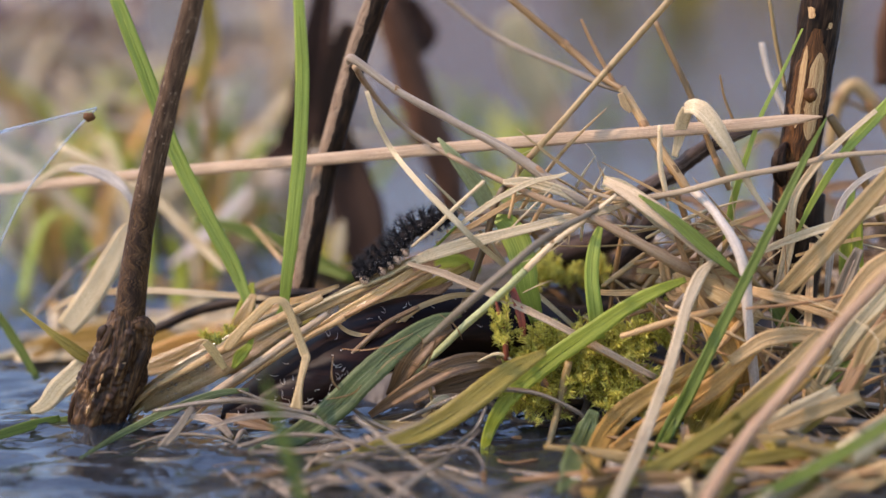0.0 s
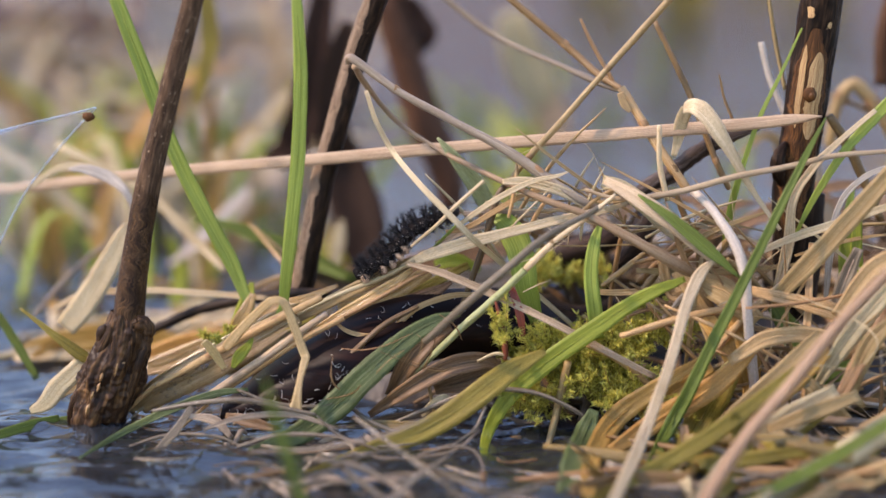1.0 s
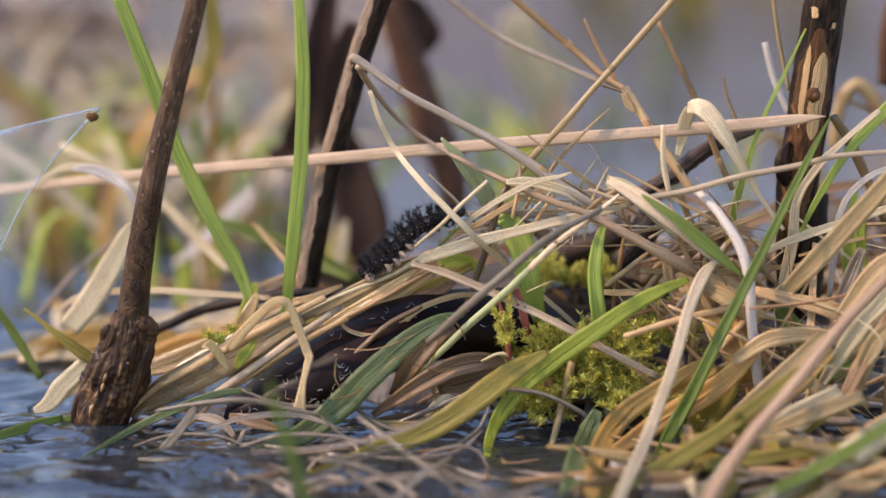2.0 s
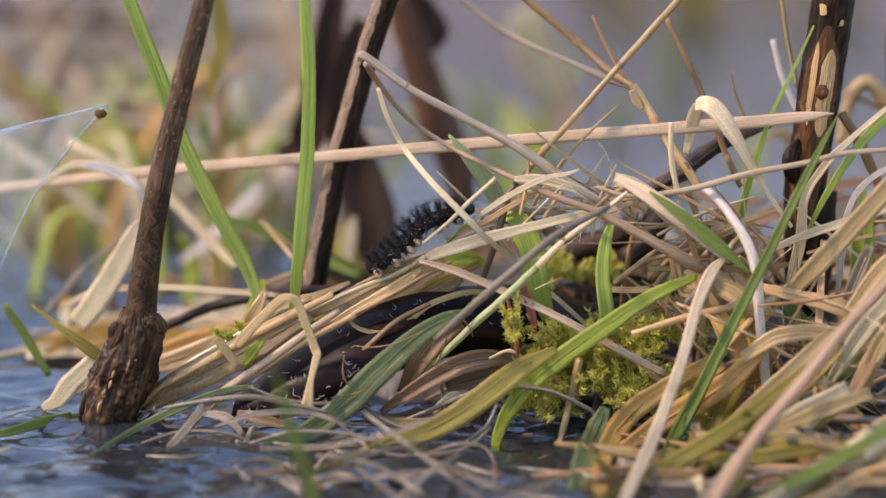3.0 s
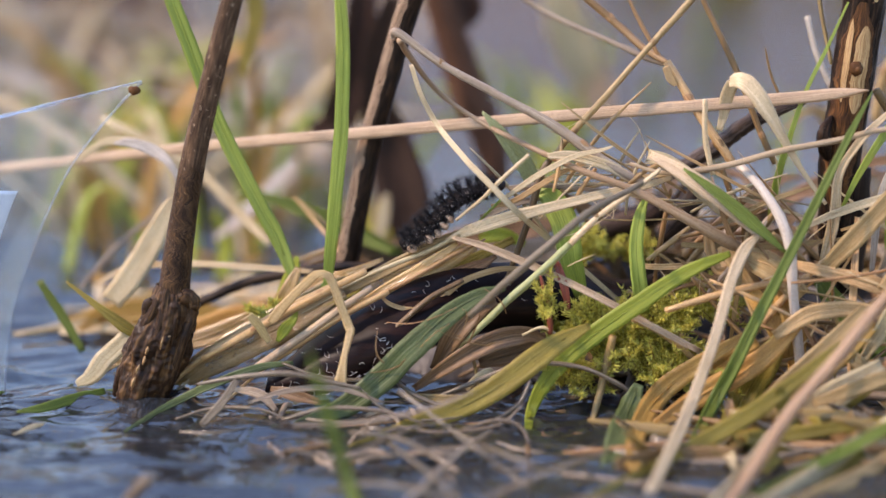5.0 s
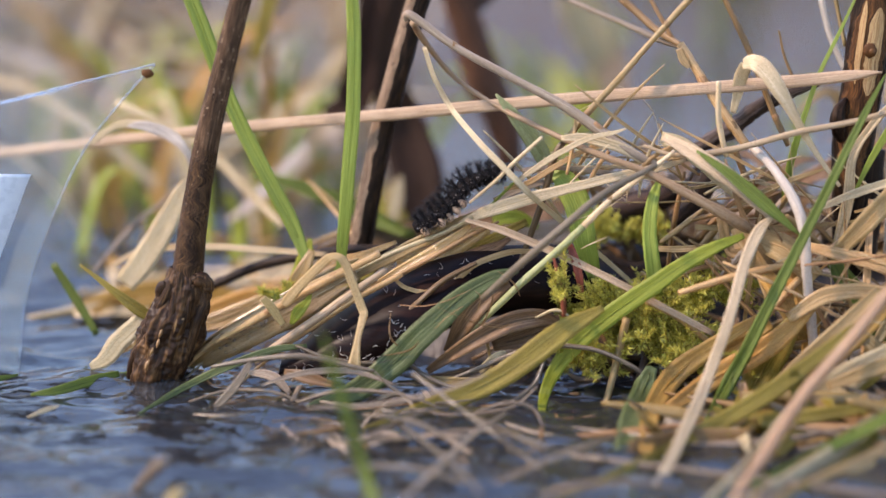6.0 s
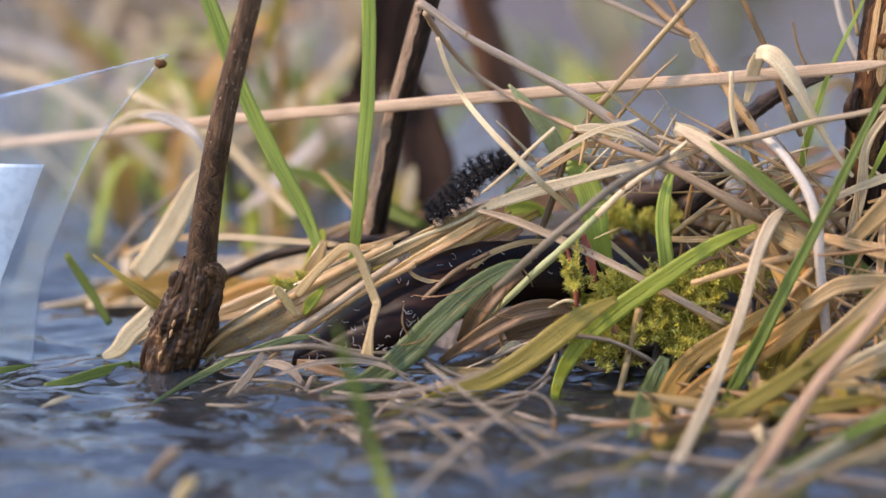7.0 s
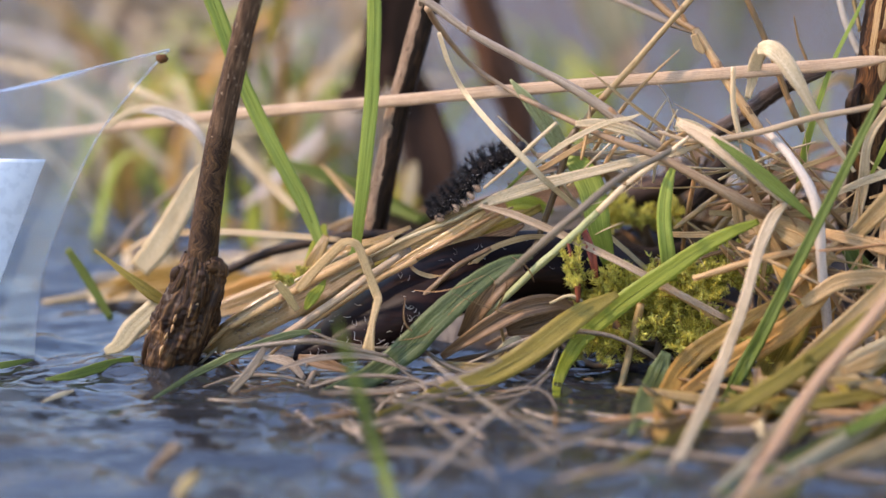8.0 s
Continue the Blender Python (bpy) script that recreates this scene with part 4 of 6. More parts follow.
blade("teal", (-36.1, -22.0, 0.0, 1.27), (-28.1, -16.0, 1.0, 3.85), (-20.7, -14.0, 5.9, 5.02), (-14.3, -13.0, 12.3, 4.89), (-7.9, -11.0, 18.2, 4.12), (-1.5, -9.0, 21.7, 2.83), (3.3, -7.0, 22.7, 0.91), fold=0.3, label='downy blue-green leaf blade sloping into the water', per=9)
blade("leafbrown", (-14.0, -6.0, 2.5, 1.31), (-6.9, -8.0, 8.1, 2.97), (0.6, -8.0, 12.3, 3.89), (7.1, -7.0, 13.4, 3.34), (11.4, -6.0, 12.0, 1.11), fold=0.6)
blade("leafbrown", (-10.2, -5.0, 6.1, 1.87), (-6.4, -6.0, 13.1, 4.09), (-2.1, -5.0, 17.5, 3.71), (1.7, -3.0, 19.0, 1.30), fold=0.6)
blade("leafbrown", (-1.5, -2.0, 6.4, 1.88), (6.1, -2.0, 8.7, 4.13), (12.7, -1.0, 11.8, 1.88), fold=0.4)
blade("deep", (-2.6, -2.0, 14.1, 0.75), (2.8, -2.0, 13.0, 1.50), (8.3, -2.0, 11.5, 1.31), (12.7, -1.0, 10.1, 0.47))
blade("olive", (-24.9, -35.0, -0.2, 1.23), (-15.1, -24.0, 0.0, 3.06), (-4.6, -20.0, 3.2, 4.17), (4.9, -18.0, 8.5, 4.72), (12.3, -15.0, 13.6, 4.01), (19.3, -12.0, 16.7, 1.28), fold=0.25, label='long wet olive-brown blade lying out over the water', per=9)
blade("leafbrown", (-14.6, -3.0, 0.1, 0.94), (-4.8, -4.0, 1.9, 2.06), (3.9, -3.0, 2.2, 1.13))
blade("grey", (-9.1, -8.0, -0.9, 0.74), (-2.6, -9.0, 1.4, 1.67), (3.9, -9.0, 3.3, 0.93))
blade("pale", (-4.1, -9.0, 3.3, 1.30), (-1.5, -10.0, 6.2, 1.48), (0.6, -10.0, 6.9, 1.48), (0.9, -9.0, 4.5, 0.74))
blade("teal", (28.5, -15.0, 6.1, 1.89), (26.9, -17.0, 2.4, 4.18), (24.2, -29.7, 1.0, 4.68), (22.3, -41.7, 0.0, 3.96), (20.8, -50.0, -2.0, 2.53), fold=0.25)
blade("orange", (25.3, -51.0, 0.7, 2.55), (27.6, -28.0, 0.8, 3.75), (32.6, -14.0, 3.7, 4.22), (40.1, -13.0, 9.5, 3.30), (49.6, -12.0, 15.6, 1.28), fold=0.3, label='orange-tan broad dead blade arching by the pool')
blade("olive", (41.0, -41.0, 0.6, 2.60), (47.8, -12.0, 0.9, 5.72), (51.9, -12.0, 8.7, 5.70), (56.0, -12.0, 15.8, 2.20), fold=0.3)
blade("straw", (27.6, -6.0, 16.5, 1.11), (34.0, -7.0, 13.4, 1.30), (40.6, -7.0, 7.8, 1.11), form='stem')
blade("straw", (27.0, 4.0, 19.5, 0.94), (36.8, 2.0, 15.5, 0.94), (43.3, 2.0, 20.0, 1.13), form='stem')
blade("cream", (21.2, -89.0, -1.5, 1.71), (28.5, -59.0, 0.8, 2.04), (36.3, -32.0, 5.8, 2.22), (41.5, -24.0, 16.9, 2.06), (45.0, -16.0, 25.6, 2.09), (48.2, -10.0, 30.7, 2.36), (50.9, -8.0, 33.3, 1.00), fold=0.35, thick=0.8, label='pale pinkish folded straw hanging in front of the tussock')
blade("rose", (33.3, -89.0, -1.5, 2.31), (43.8, -59.0, 0.8, 2.75), (53.0, -48.0, 10.6, 2.54), (61.2, -44.0, 19.2, 2.37), (70.4, -40.0, 29.5, 2.18), (81.6, -36.0, 40.3, 1.93), form='stem', label='rosy brown dry stalk leaning out over the water')
blade("deep", (22.3, -89.0, -1.5, 1.12), (49.0, -59.0, 0.8, 1.33), (60.8, -50.0, 3.5, 2.12), (70.5, -50.0, 9.2, 2.12), (80.1, -50.0, 15.8, 1.94), name='grass_leaf', label='green grass blade leaning out over the water')
blade("deep", (72.6, 0.0, 59.3, 0.29), (68.0, -6.0, 52.8, 1.28), (63.4, -10.0, 44.6, 1.70), (58.2, -12.0, 34.2, 1.91), (52.4, -14.0, 22.9, 2.20), (46.7, -16.0, 11.4, 2.56), (41.9, -18.0, 2.7, 2.70), (37.3, -34.0, 0.7, 1.65), label='long dark green grass blade slanting down across the straw', fold=0.4, per=9)
blade("straw", (62.7, -6.0, 24.8, 2.22), (68.9, -8.0, 32.4, 3.85), (75.9, -9.0, 41.1, 3.64), (84.8, -10.0, 52.1, 3.26), fold=0.35)
blade("pale", (59.1, 0.0, 32.6, 1.12), (68.5, -2.0, 37.0, 1.67), (76.8, -3.0, 39.9, 1.66), (86.4, -3.0, 43.4, 1.29))
blade("white", (73.7, 0.0, 23.9, 0.94), (74.1, -1.0, 34.1, 1.49), (75.0, -1.0, 40.8, 1.20), (77.0, -1.0, 45.1, 1.20), (81.1, -1.0, 48.6, 1.11), (86.6, 0.0, 50.2, 0.92))
blade("pale", (64.8, 2.0, 25.6, 2.06), (66.3, 1.0, 34.8, 2.24), (66.8, 0.0, 43.2, 1.67), (70.5, 0.0, 49.8, 1.48), (75.9, 1.0, 55.0, 1.11), (82.3, 2.0, 60.4, 0.92), fold=0.4)
blade("straw", (58.6, -6.0, 27.0, 1.85), (68.0, -8.0, 25.2, 2.76), (77.6, -9.0, 22.6, 3.12), (86.2, -9.0, 19.5, 2.76), fold=0.3)
blade("green", (67.4, 2.0, 35.3, 0.47), (70.9, 1.0, 43.4, 1.30), (76.0, 1.0, 51.9, 1.67), (80.3, 2.0, 56.8, 2.04), (86.6, 3.0, 63.5, 2.40))
blade("green", (78.9, 6.0, 20.7, 1.90), (78.1, 6.0, 29.2, 2.64), (78.5, 7.0, 38.0, 2.07), (79.5, 8.0, 44.5, 0.75))
blade("lime", (80.7, 4.0, 24.0, 2.45), (79.9, 4.0, 33.0, 2.44), (80.2, 5.0, 41.7, 1.50))
blade("brown", (75.1, 12.0, 57.7, 1.70), (78.8, 12.0, 52.1, 2.08), (82.3, 12.0, 44.8, 1.90), (85.9, 12.0, 36.9, 1.71), form='stem')
blade("grey", (74.1, -4.0, 21.5, 1.86), (76.6, -4.0, 28.2, 3.15), (79.0, -4.0, 34.8, 1.85))
blade("straw", (86.1, -12.0, 36.6, 2.18), (79.9, -12.0, 32.2, 3.64), (73.9, -12.0, 23.5, 2.19))
blade("pale", (69.8, -14.0, 9.8, 1.46), (75.5, -16.0, 20.2, 3.63), (81.5, -16.0, 27.8, 3.07), (86.6, -16.0, 33.2, 2.70), fold=0.4)
blade("straw", (84.1, -20.0, 25.5, 1.79), (79.0, -20.0, 20.1, 3.60), (76.2, -20.0, 11.5, 2.35), (78.8, -18.0, 7.6, 0.91), fold=0.3)
blade("straw", (64.0, -16.0, 15.8, 1.27), (70.3, -18.0, 9.8, 3.08), (76.5, -20.0, 2.7, 3.63), (78.3, -41.0, 0.6, 2.95), fold=0.3)
blade("pale", (27.7, -88.0, -1.4, 2.11), (42.5, -57.0, 0.7, 2.51), (54.3, -30.0, 1.4, 5.51), (63.0, -26.0, 6.7, 5.36), (72.7, -22.0, 12.0, 2.52), fold=0.3, label='broad buff dead leaf blade lying flat', thick=0.4)
blade("olive", (48.0, -51.0, 0.7, 1.70), (58.8, -27.0, 1.6, 3.93), (67.4, -24.0, 7.2, 3.95), (75.2, -20.0, 11.5, 1.81), fold=0.3)
blade("straw", (40.2, -38.0, 0.7, 1.40), (52.8, -24.0, 6.6, 3.23), (62.5, -20.0, 14.5, 3.43), (70.2, -16.0, 21.3, 1.81), fold=0.35)
blade("orange", (43.8, -38.0, 0.7, 1.22), (55.2, -22.0, 4.2, 2.71), (64.9, -18.0, 11.1, 2.90), (72.6, -15.0, 17.7, 1.64), fold=0.35)
blade("straw", (53.7, -14.0, 15.3, 2.01), (61.0, -14.0, 19.7, 3.28), (70.8, -12.0, 19.7, 2.74), (80.5, -12.0, 16.9, 2.20), fold=0.3)
blade("straw", (59.6, -28.0, 6.2, 1.42), (67.8, -28.0, 9.4, 3.02), (76.3, -26.0, 12.1, 2.32))
blade("straw", (31.4, -88.0, -1.4, 2.39), (53.2, -57.0, 0.7, 2.85), (65.9, -36.0, 0.6, 4.56), (78.2, -28.0, 5.7, 3.92), (84.7, -26.0, 9.4, 2.68), fold=0.3)
blade("olive", (35.2, -91.0, -1.2, 1.67), (56.7, -60.0, 0.6, 2.00), (68.2, -41.0, 0.6, 3.82), (80.4, -28.0, 4.0, 3.03), (85.8, -26.0, 7.2, 1.79), fold=0.3)
blade("deep", (64.3, 4.0, 21.8, 2.83), (69.8, 2.0, 13.2, 5.28), (74.1, 0.0, 5.8, 2.83), fold=0.3)
blade("deep", (71.7, 0.0, 11.5, 2.82), (76.2, 0.0, 10.4, 5.65), (82.9, 2.0, 15.5, 2.83), fold=0.3)
blade("brown", (22.5, -48.0, 0.8, 2.56), (32.9, -41.0, 0.6, 3.12), (45.0, -41.0, 0.8, 2.60), fold=0.2)
blade("pale", (40.4, -36.0, 0.6, 0.88), (43.0, -41.0, 0.6, 2.26), (43.1, -50.0, 0.9, 1.02))
blade("orange", (40.4, -10.0, 5.3, 1.85), (44.6, -10.0, 8.7, 2.77), (51.0, -10.0, 13.1, 1.84))
blade("straw", (42.1, 4.0, 33.0, 1.88), (43.3, 3.0, 26.5, 2.07), (45.4, 2.0, 24.0, 2.07), (51.9, 2.0, 27.9, 1.69), label='looped dry straw among the tussock stalks')
blade("brown", (38.1, 6.0, 25.8, 1.13), (43.4, 6.0, 31.5, 1.32), (52.0, 6.0, 39.3, 1.13), form='stem')
blade("grey", (39.9, 0.0, 17.2, 0.75), (48.4, 0.0, 27.2, 1.31), (53.8, 1.0, 34.8, 0.93), form='stem')
blade("brown", (45.0, 8.0, 43.4, 1.13), (47.9, 8.0, 36.6, 1.32), (51.2, 6.0, 29.2, 1.13), form='stem')
blade("straw", (49.1, -4.0, 28.2, 3.70), (54.3, -6.0, 26.5, 5.54), (59.6, -8.0, 21.4, 3.68), fold=0.3)
blade("orange", (50.3, -4.0, 21.5, 3.71), (55.4, -8.0, 15.9, 5.54), (57.7, -8.0, 9.2, 2.78), fold=0.3)
blade("straw", (45.1, 0.0, 29.5, 2.80), (49.3, -3.0, 23.5, 3.72), (52.4, -6.0, 15.4, 2.78), fold=0.3)
blade("teal", (-67.1, -26.0, -0.0, 0.45), (-60.5, -12.0, 0.9, 1.38), (-51.9, -11.0, 4.9, 1.57), (-43.5, -9.0, 7.5, 1.48), (-37.1, -8.0, 8.1, 0.74), fold=0.2, label='narrow grey-green leaf lying on the water')
blade("soaked", (-54.5, -16.0, 6.2, 0.55), (-45.9, -17.0, 8.0, 1.02), (-37.4, -18.0, 8.9, 1.09), (-30.0, -18.0, 7.4, 0.95), (-23.7, -18.0, 6.0, 0.68), form='stem')
blade("deep", (-89.4, -7.0, -1.9, 1.12), (-81.5, -2.0, -1.5, 1.88), (-73.9, -1.0, -0.0, 1.32), (-70.8, 0.0, 0.4, 0.38), fold=0.2)
blade("umber", (-53.2, -22.0, 0.0, 1.39), (-49.9, -20.0, 3.3, 1.69), (-46.9, -18.0, 7.6, 1.08), fold=0.3)
blade("grey", (-48.8, -10.0, 3.6, 0.74), (-43.4, -11.0, 2.8, 1.85), (-40.1, -12.0, -0.2, 0.92))
blade("deep", (-28.4, -84.0, 31.5, 0.46), (-27.2, -84.0, 26.7, 1.32), (-25.0, -84.0, 19.1, 1.87), (-21.8, -84.0, 7.7, 2.04), (-17.8, -94.0, -1.1, 1.80), label='narrow green blade standing out in the water')
blade("soaked", (-15.9, -34.0, 10.3, 0.79), (-8.4, -42.0, 7.0, 0.71), (-1.1, -50.0, 3.9, 0.77), (7.4, -58.0, -0.2, 0.75), (22.3, -91.0, -1.4, 0.63), form='stem')
blade("soaked", (0.6, -46.0, -0.1, 0.52), (11.5, -50.0, -0.0, 0.83), (26.8, -58.0, 0.8, 0.82), (119.0, -89.0, -1.2, 0.68), form='stem')
blade("soaked", (-34.5, -42.0, 6.2, 0.39), (-22.4, -44.0, 7.3, 0.84), (-10.4, -44.0, 9.9, 0.77), (-2.4, -42.0, 12.5, 0.39), form='stem')
blade("soaked", (-24.5, -42.0, 4.9, 0.52), (-16.4, -44.0, 4.5, 1.03), (-8.4, -46.0, 1.2, 1.03), (-2.3, -56.0, -0.2, 0.89), (13.5, -89.0, -1.5, 0.73), form='stem')
blade("soaked", (-4.5, -30.0, 1.9, 0.33), (1.7, -30.0, 3.6, 0.60), (5.8, -30.0, 2.5, 0.60), (7.8, -32.0, -0.1, 0.40), form='stem')
blade("soaked", (-17.0, -28.0, 1.9, 0.34), (-8.7, -30.0, 1.2, 0.67), (1.7, -28.0, 1.9, 0.60), (6.9, -26.0, 5.6, 0.27), form='stem')
blade("soaked", (7.8, -32.0, -0.1, 0.66), (18.0, -36.0, -0.1, 1.05), (27.8, -41.0, 0.6, 0.91), form='stem')
blade("soaked", (1.7, -24.0, 1.7, 0.41), (5.9, -22.0, 4.4, 0.68), (8.0, -20.0, 8.2, 0.54), form='stem')
blade("olive", (-3.1, -89.0, -1.5, 1.12), (21.9, -59.0, 0.8, 1.33), (35.0, -40.0, 0.8, 2.96), (49.6, -34.0, 7.5, 3.16), (64.4, -28.0, 17.5, 1.59), fold=0.3, thick=0.35)
blade("pale", (27.8, -89.0, -1.5, 2.10), (52.9, -59.0, 0.8, 2.50), (66.0, -42.0, 1.5, 5.19), (81.1, -40.0, 11.4, 4.33), fold=0.15, thick=0.35)
blade("orange", (31.0, -24.0, 0.7, 2.16), (41.0, -16.0, 4.8, 4.20), (51.6, -15.0, 11.2, 4.01), (60.2, -12.0, 19.1, 1.46), fold=0.25)
blade("straw", (29.6, -89.0, -1.5, 2.10), (59.7, -59.0, 0.8, 2.50), (71.6, -45.0, 0.9, 4.30), (81.6, -44.0, 4.7, 3.44), fold=0.2)
blade("brown", (72.8, -22.0, 8.8, 1.80), (77.1, -20.0, 16.9, 3.06), (82.3, -18.0, 25.0, 2.16), fold=0.25)
blade("orange", (54.4, -6.0, 22.0, 1.85), (57.5, -8.0, 18.1, 4.06), (58.8, -8.0, 11.4, 3.70), (57.9, -8.0, 4.7, 1.49), fold=0.25)
blade("soaked", (-39.1, -9.0, 8.4, 0.55), (-32.5, -12.0, 6.8, 0.83), (-23.9, -14.0, 6.5, 0.83), (-15.4, -12.0, 8.1, 0.41), form='stem')
blade("soaked", (-44.9, -18.0, 3.2, 0.44), (-37.4, -18.0, 5.6, 1.16), (-27.9, -18.0, 6.0, 1.16), (-19.4, -19.0, 3.5, 0.43))
blade("soaked", (-23.7, -18.0, 6.0, 0.27), (-19.4, -20.0, 2.7, 0.68), (-13.0, -22.0, 1.1, 0.68), (-4.6, -23.0, 2.0, 0.27), form='stem')
blade("soaked", (-19.8, -10.0, 7.5, 0.41), (-15.4, -13.0, 4.5, 0.83), (-10.0, -16.0, 2.6, 0.83), (-2.5, -18.0, 2.1, 0.35), form='stem')
blade("wet", (-15.4, -12.0, 3.1, 0.92), (-9.0, -14.0, 2.6, 2.02), (-1.5, -14.0, 3.1, 0.92))
blade("soaked", (-38.1, -24.0, 1.7, 0.41), (-29.7, -24.0, 3.9, 0.81), (-19.2, -24.0, 3.4, 0.68), (-10.9, -25.0, 1.0, 0.34), form='stem')
blade("leafbrown", (-41.3, -10.0, 3.6, 0.92), (-36.9, -12.0, 3.1, 2.40), (-31.4, -14.0, 2.0, 1.10), fold=0.4)
blade("soaked", (-58.7, -18.0, -0.1, 0.35), (-51.4, -17.0, 1.8, 0.68), (-42.8, -18.0, 1.9, 0.55), (-37.4, -19.0, 0.2, 0.27), form='stem')
blade("straw", (-40.3, 40.0, 30.5, 0.40), (-35.4, 36.0, 25.9, 0.80), (-30.5, 30.0, 21.4, 1.09), (-25.5, 22.0, 15.0, 1.18), form='stem')
blade("lime", (-42.2, 10.0, 13.4, 0.96), (-40.0, 11.0, 17.8, 2.49), (-38.4, 12.0, 21.5, 2.49), (-37.7, 13.0, 24.2, 0.77), fold=0.3)
blade("wet", (-36.3, 6.0, 19.0, 0.95), (-31.2, 5.0, 21.5, 1.89), (-26.8, 4.0, 22.9, 1.70), (-20.2, 4.0, 25.7, 0.75), fold=0.3)
blade("leafbrown", (-15.8, 4.0, 20.9, 0.94), (-9.2, 4.0, 21.8, 2.45), (-2.6, 4.0, 24.0, 2.45), (1.8, 5.0, 26.1, 0.76), fold=0.3)
blade("pale", (-28.8, 0.0, 20.5, 0.56), (-19.9, -2.0, 25.3, 0.84), (-11.2, -2.0, 28.8, 0.93), (-5.3, -3.0, 32.2, 0.56), form='stem')
blade("brown", (-24.3, -3.0, 18.5, 0.47), (-15.5, -4.0, 23.2, 0.84), (-6.9, -4.0, 28.2, 0.83), (-0.4, -3.0, 31.3, 0.46), form='stem')
blade("green", (-82.4, 95.0, 15.5, 1.12), (-80.1, 95.0, 7.5, 2.47), (-81.0, 95.0, -3.2, 2.93), fold=0.2)
blade("orange", (-78.9, 120.0, 22.6, 1.86), (-81.3, 115.0, 11.2, 3.47), (-83.7, 110.0, -1.4, 3.46), fold=0.2)
blade("grey", (-85.6, 40.0, 10.5, 0.81), (-78.2, 48.0, 18.4, 1.23), (-68.7, 55.0, 25.4, 0.83), form='stem')
blade("white", (-62.5, 90.0, 10.0, 1.11), (-54.6, 90.0, 16.6, 2.66), (-44.5, 95.0, 27.5, 1.11))
blade("lime", (-62.9, 95.0, 15.5, 1.57), (-60.5, 95.0, 7.5, 3.36), (-61.5, 90.0, -2.0, 2.90), fold=0.2)
blade("barkred", (95.6, 60.0, 78.1, 3.49), (93.7, 60.0, 67.3, 3.71), (93.6, 60.0, 56.4, 3.10), form='stem')
blade("deadbrown", (-26.7, 105.0, 71.7, 4.90), (-29.1, 105.0, 61.3, 6.71), (-30.8, 105.0, 48.1, 7.86), (-34.7, 105.0, 34.9, 8.58), (-41.3, 106.0, 32.0, 2.26), fold=0.5, form='leaf')
blade("deadbrown", (-20.9, 95.0, 65.2, 3.29), (-23.6, 95.0, 54.9, 7.71), (-25.0, 95.0, 43.2, 7.08), (-22.5, 95.0, 31.4, 10.00), (-18.5, 90.0, 19.3, 12.18), (-17.2, 86.0, 10.9, 6.62), fold=0.5)
blade("deadbrown", (-13.7, 115.0, 69.2, 4.53), (-8.5, 115.0, 63.9, 9.09), (-3.2, 115.0, 59.9, 4.55), (-5.8, 116.0, 55.1, 2.28), fold=0.4)
blade("barkred", (-13.3, 115.0, 67.9, 6.6), (-9.2, 115.0, 54.6, 8.0), (-3.9, 114.0, 40.0, 8.7), (0.7, 112.0, 28.2, 8.6), (2.6, 110.0, 19.1, 5.6), form='stem', label='reddish brown dead stem blurred behind the tussock')
blade("pale", (18.0, 190.0, 55.9, 7.68), (20.3, 190.0, 46.9, 11.56), (24.1, 190.0, 37.9, 11.59), (27.2, 190.0, 30.3, 7.75), fold=0.3)
blade("pink", (27.2, 210.0, 33.3, 5.31), (29.6, 210.0, 25.5, 9.32), (31.2, 210.0, 16.0, 8.01))
blade("olive", (-53.5, 90.0, 73.4, 3.69), (-52.2, 90.0, 60.7, 3.71), (-55.3, 90.0, 47.9, 2.63))
blade("olive", (-24.2, 100.0, 7.7, 5.65), (-23.3, 100.0, 14.5, 7.22), (-24.1, 100.0, 19.8, 2.25), fold=0.2)
blade("lime", (-1.6, 22.0, 25.6, 1.95), (2.9, 22.0, 26.5, 2.93), (7.5, 22.0, 24.6, 1.37))
blade("lime", (19.8, 30.0, 20.2, 2.98), (23.8, 30.0, 24.9, 4.96), (29.5, 30.0, 27.3, 2.97), (34.1, 30.0, 29.6, 1.39))
# Black pieces put in as the shade of the tussock's dark gaps.
blade("barkgapblack", (8.5, 14.0, 21.6, 2.89), (17.6, 16.0, 18.8, 4.84), (26.6, 16.0, 16.5, 4.84), (34.6, 18.0, 18.4, 2.91), form='stem')
blade("barkgapblack", (34.3, 16.0, 26.9, 2.89), (37.8, 18.0, 29.9, 4.83), (41.2, 20.0, 35.3, 4.84), (43.6, 22.0, 37.1, 1.94), form='stem')
blade("barkgapblack", (71.3, 14.0, 17.0, 4.82), (72.1, 14.0, 28.5, 5.76), (72.8, 14.0, 42.2, 4.77), form='stem')
blade("leafbrown", (-17.7, 60.0, 10.6, 4.22), (-5.4, 60.0, 15.6, 7.36), (6.8, 60.0, 18.7, 6.30), (14.2, 60.0, 20.6, 2.10), fold=0.3)
blade("olive", (-10.6, 75.0, 9.6, 3.25), (0.8, 75.0, 13.4, 6.49), (10.8, 75.0, 16.0, 5.40), (18.3, 75.0, 18.6, 2.16), fold=0.3)
# Black piece stands for the shade in the hole behind the moss.
blade("barkgapblack", (16.8, 30.0, 23.7, 2.98), (24.9, 30.0, 26.1, 5.95), (34.1, 30.0, 29.6, 4.95), (38.6, 30.0, 32.0, 1.98), form='stem')
blade("leafbrown", (-38.4, 45.0, 13.2, 3.56), (-30.0, 45.0, 15.3, 7.35), (-20.4, 45.0, 16.8, 6.64), (-12.1, 45.0, 18.0, 2.84), fold=0.25)
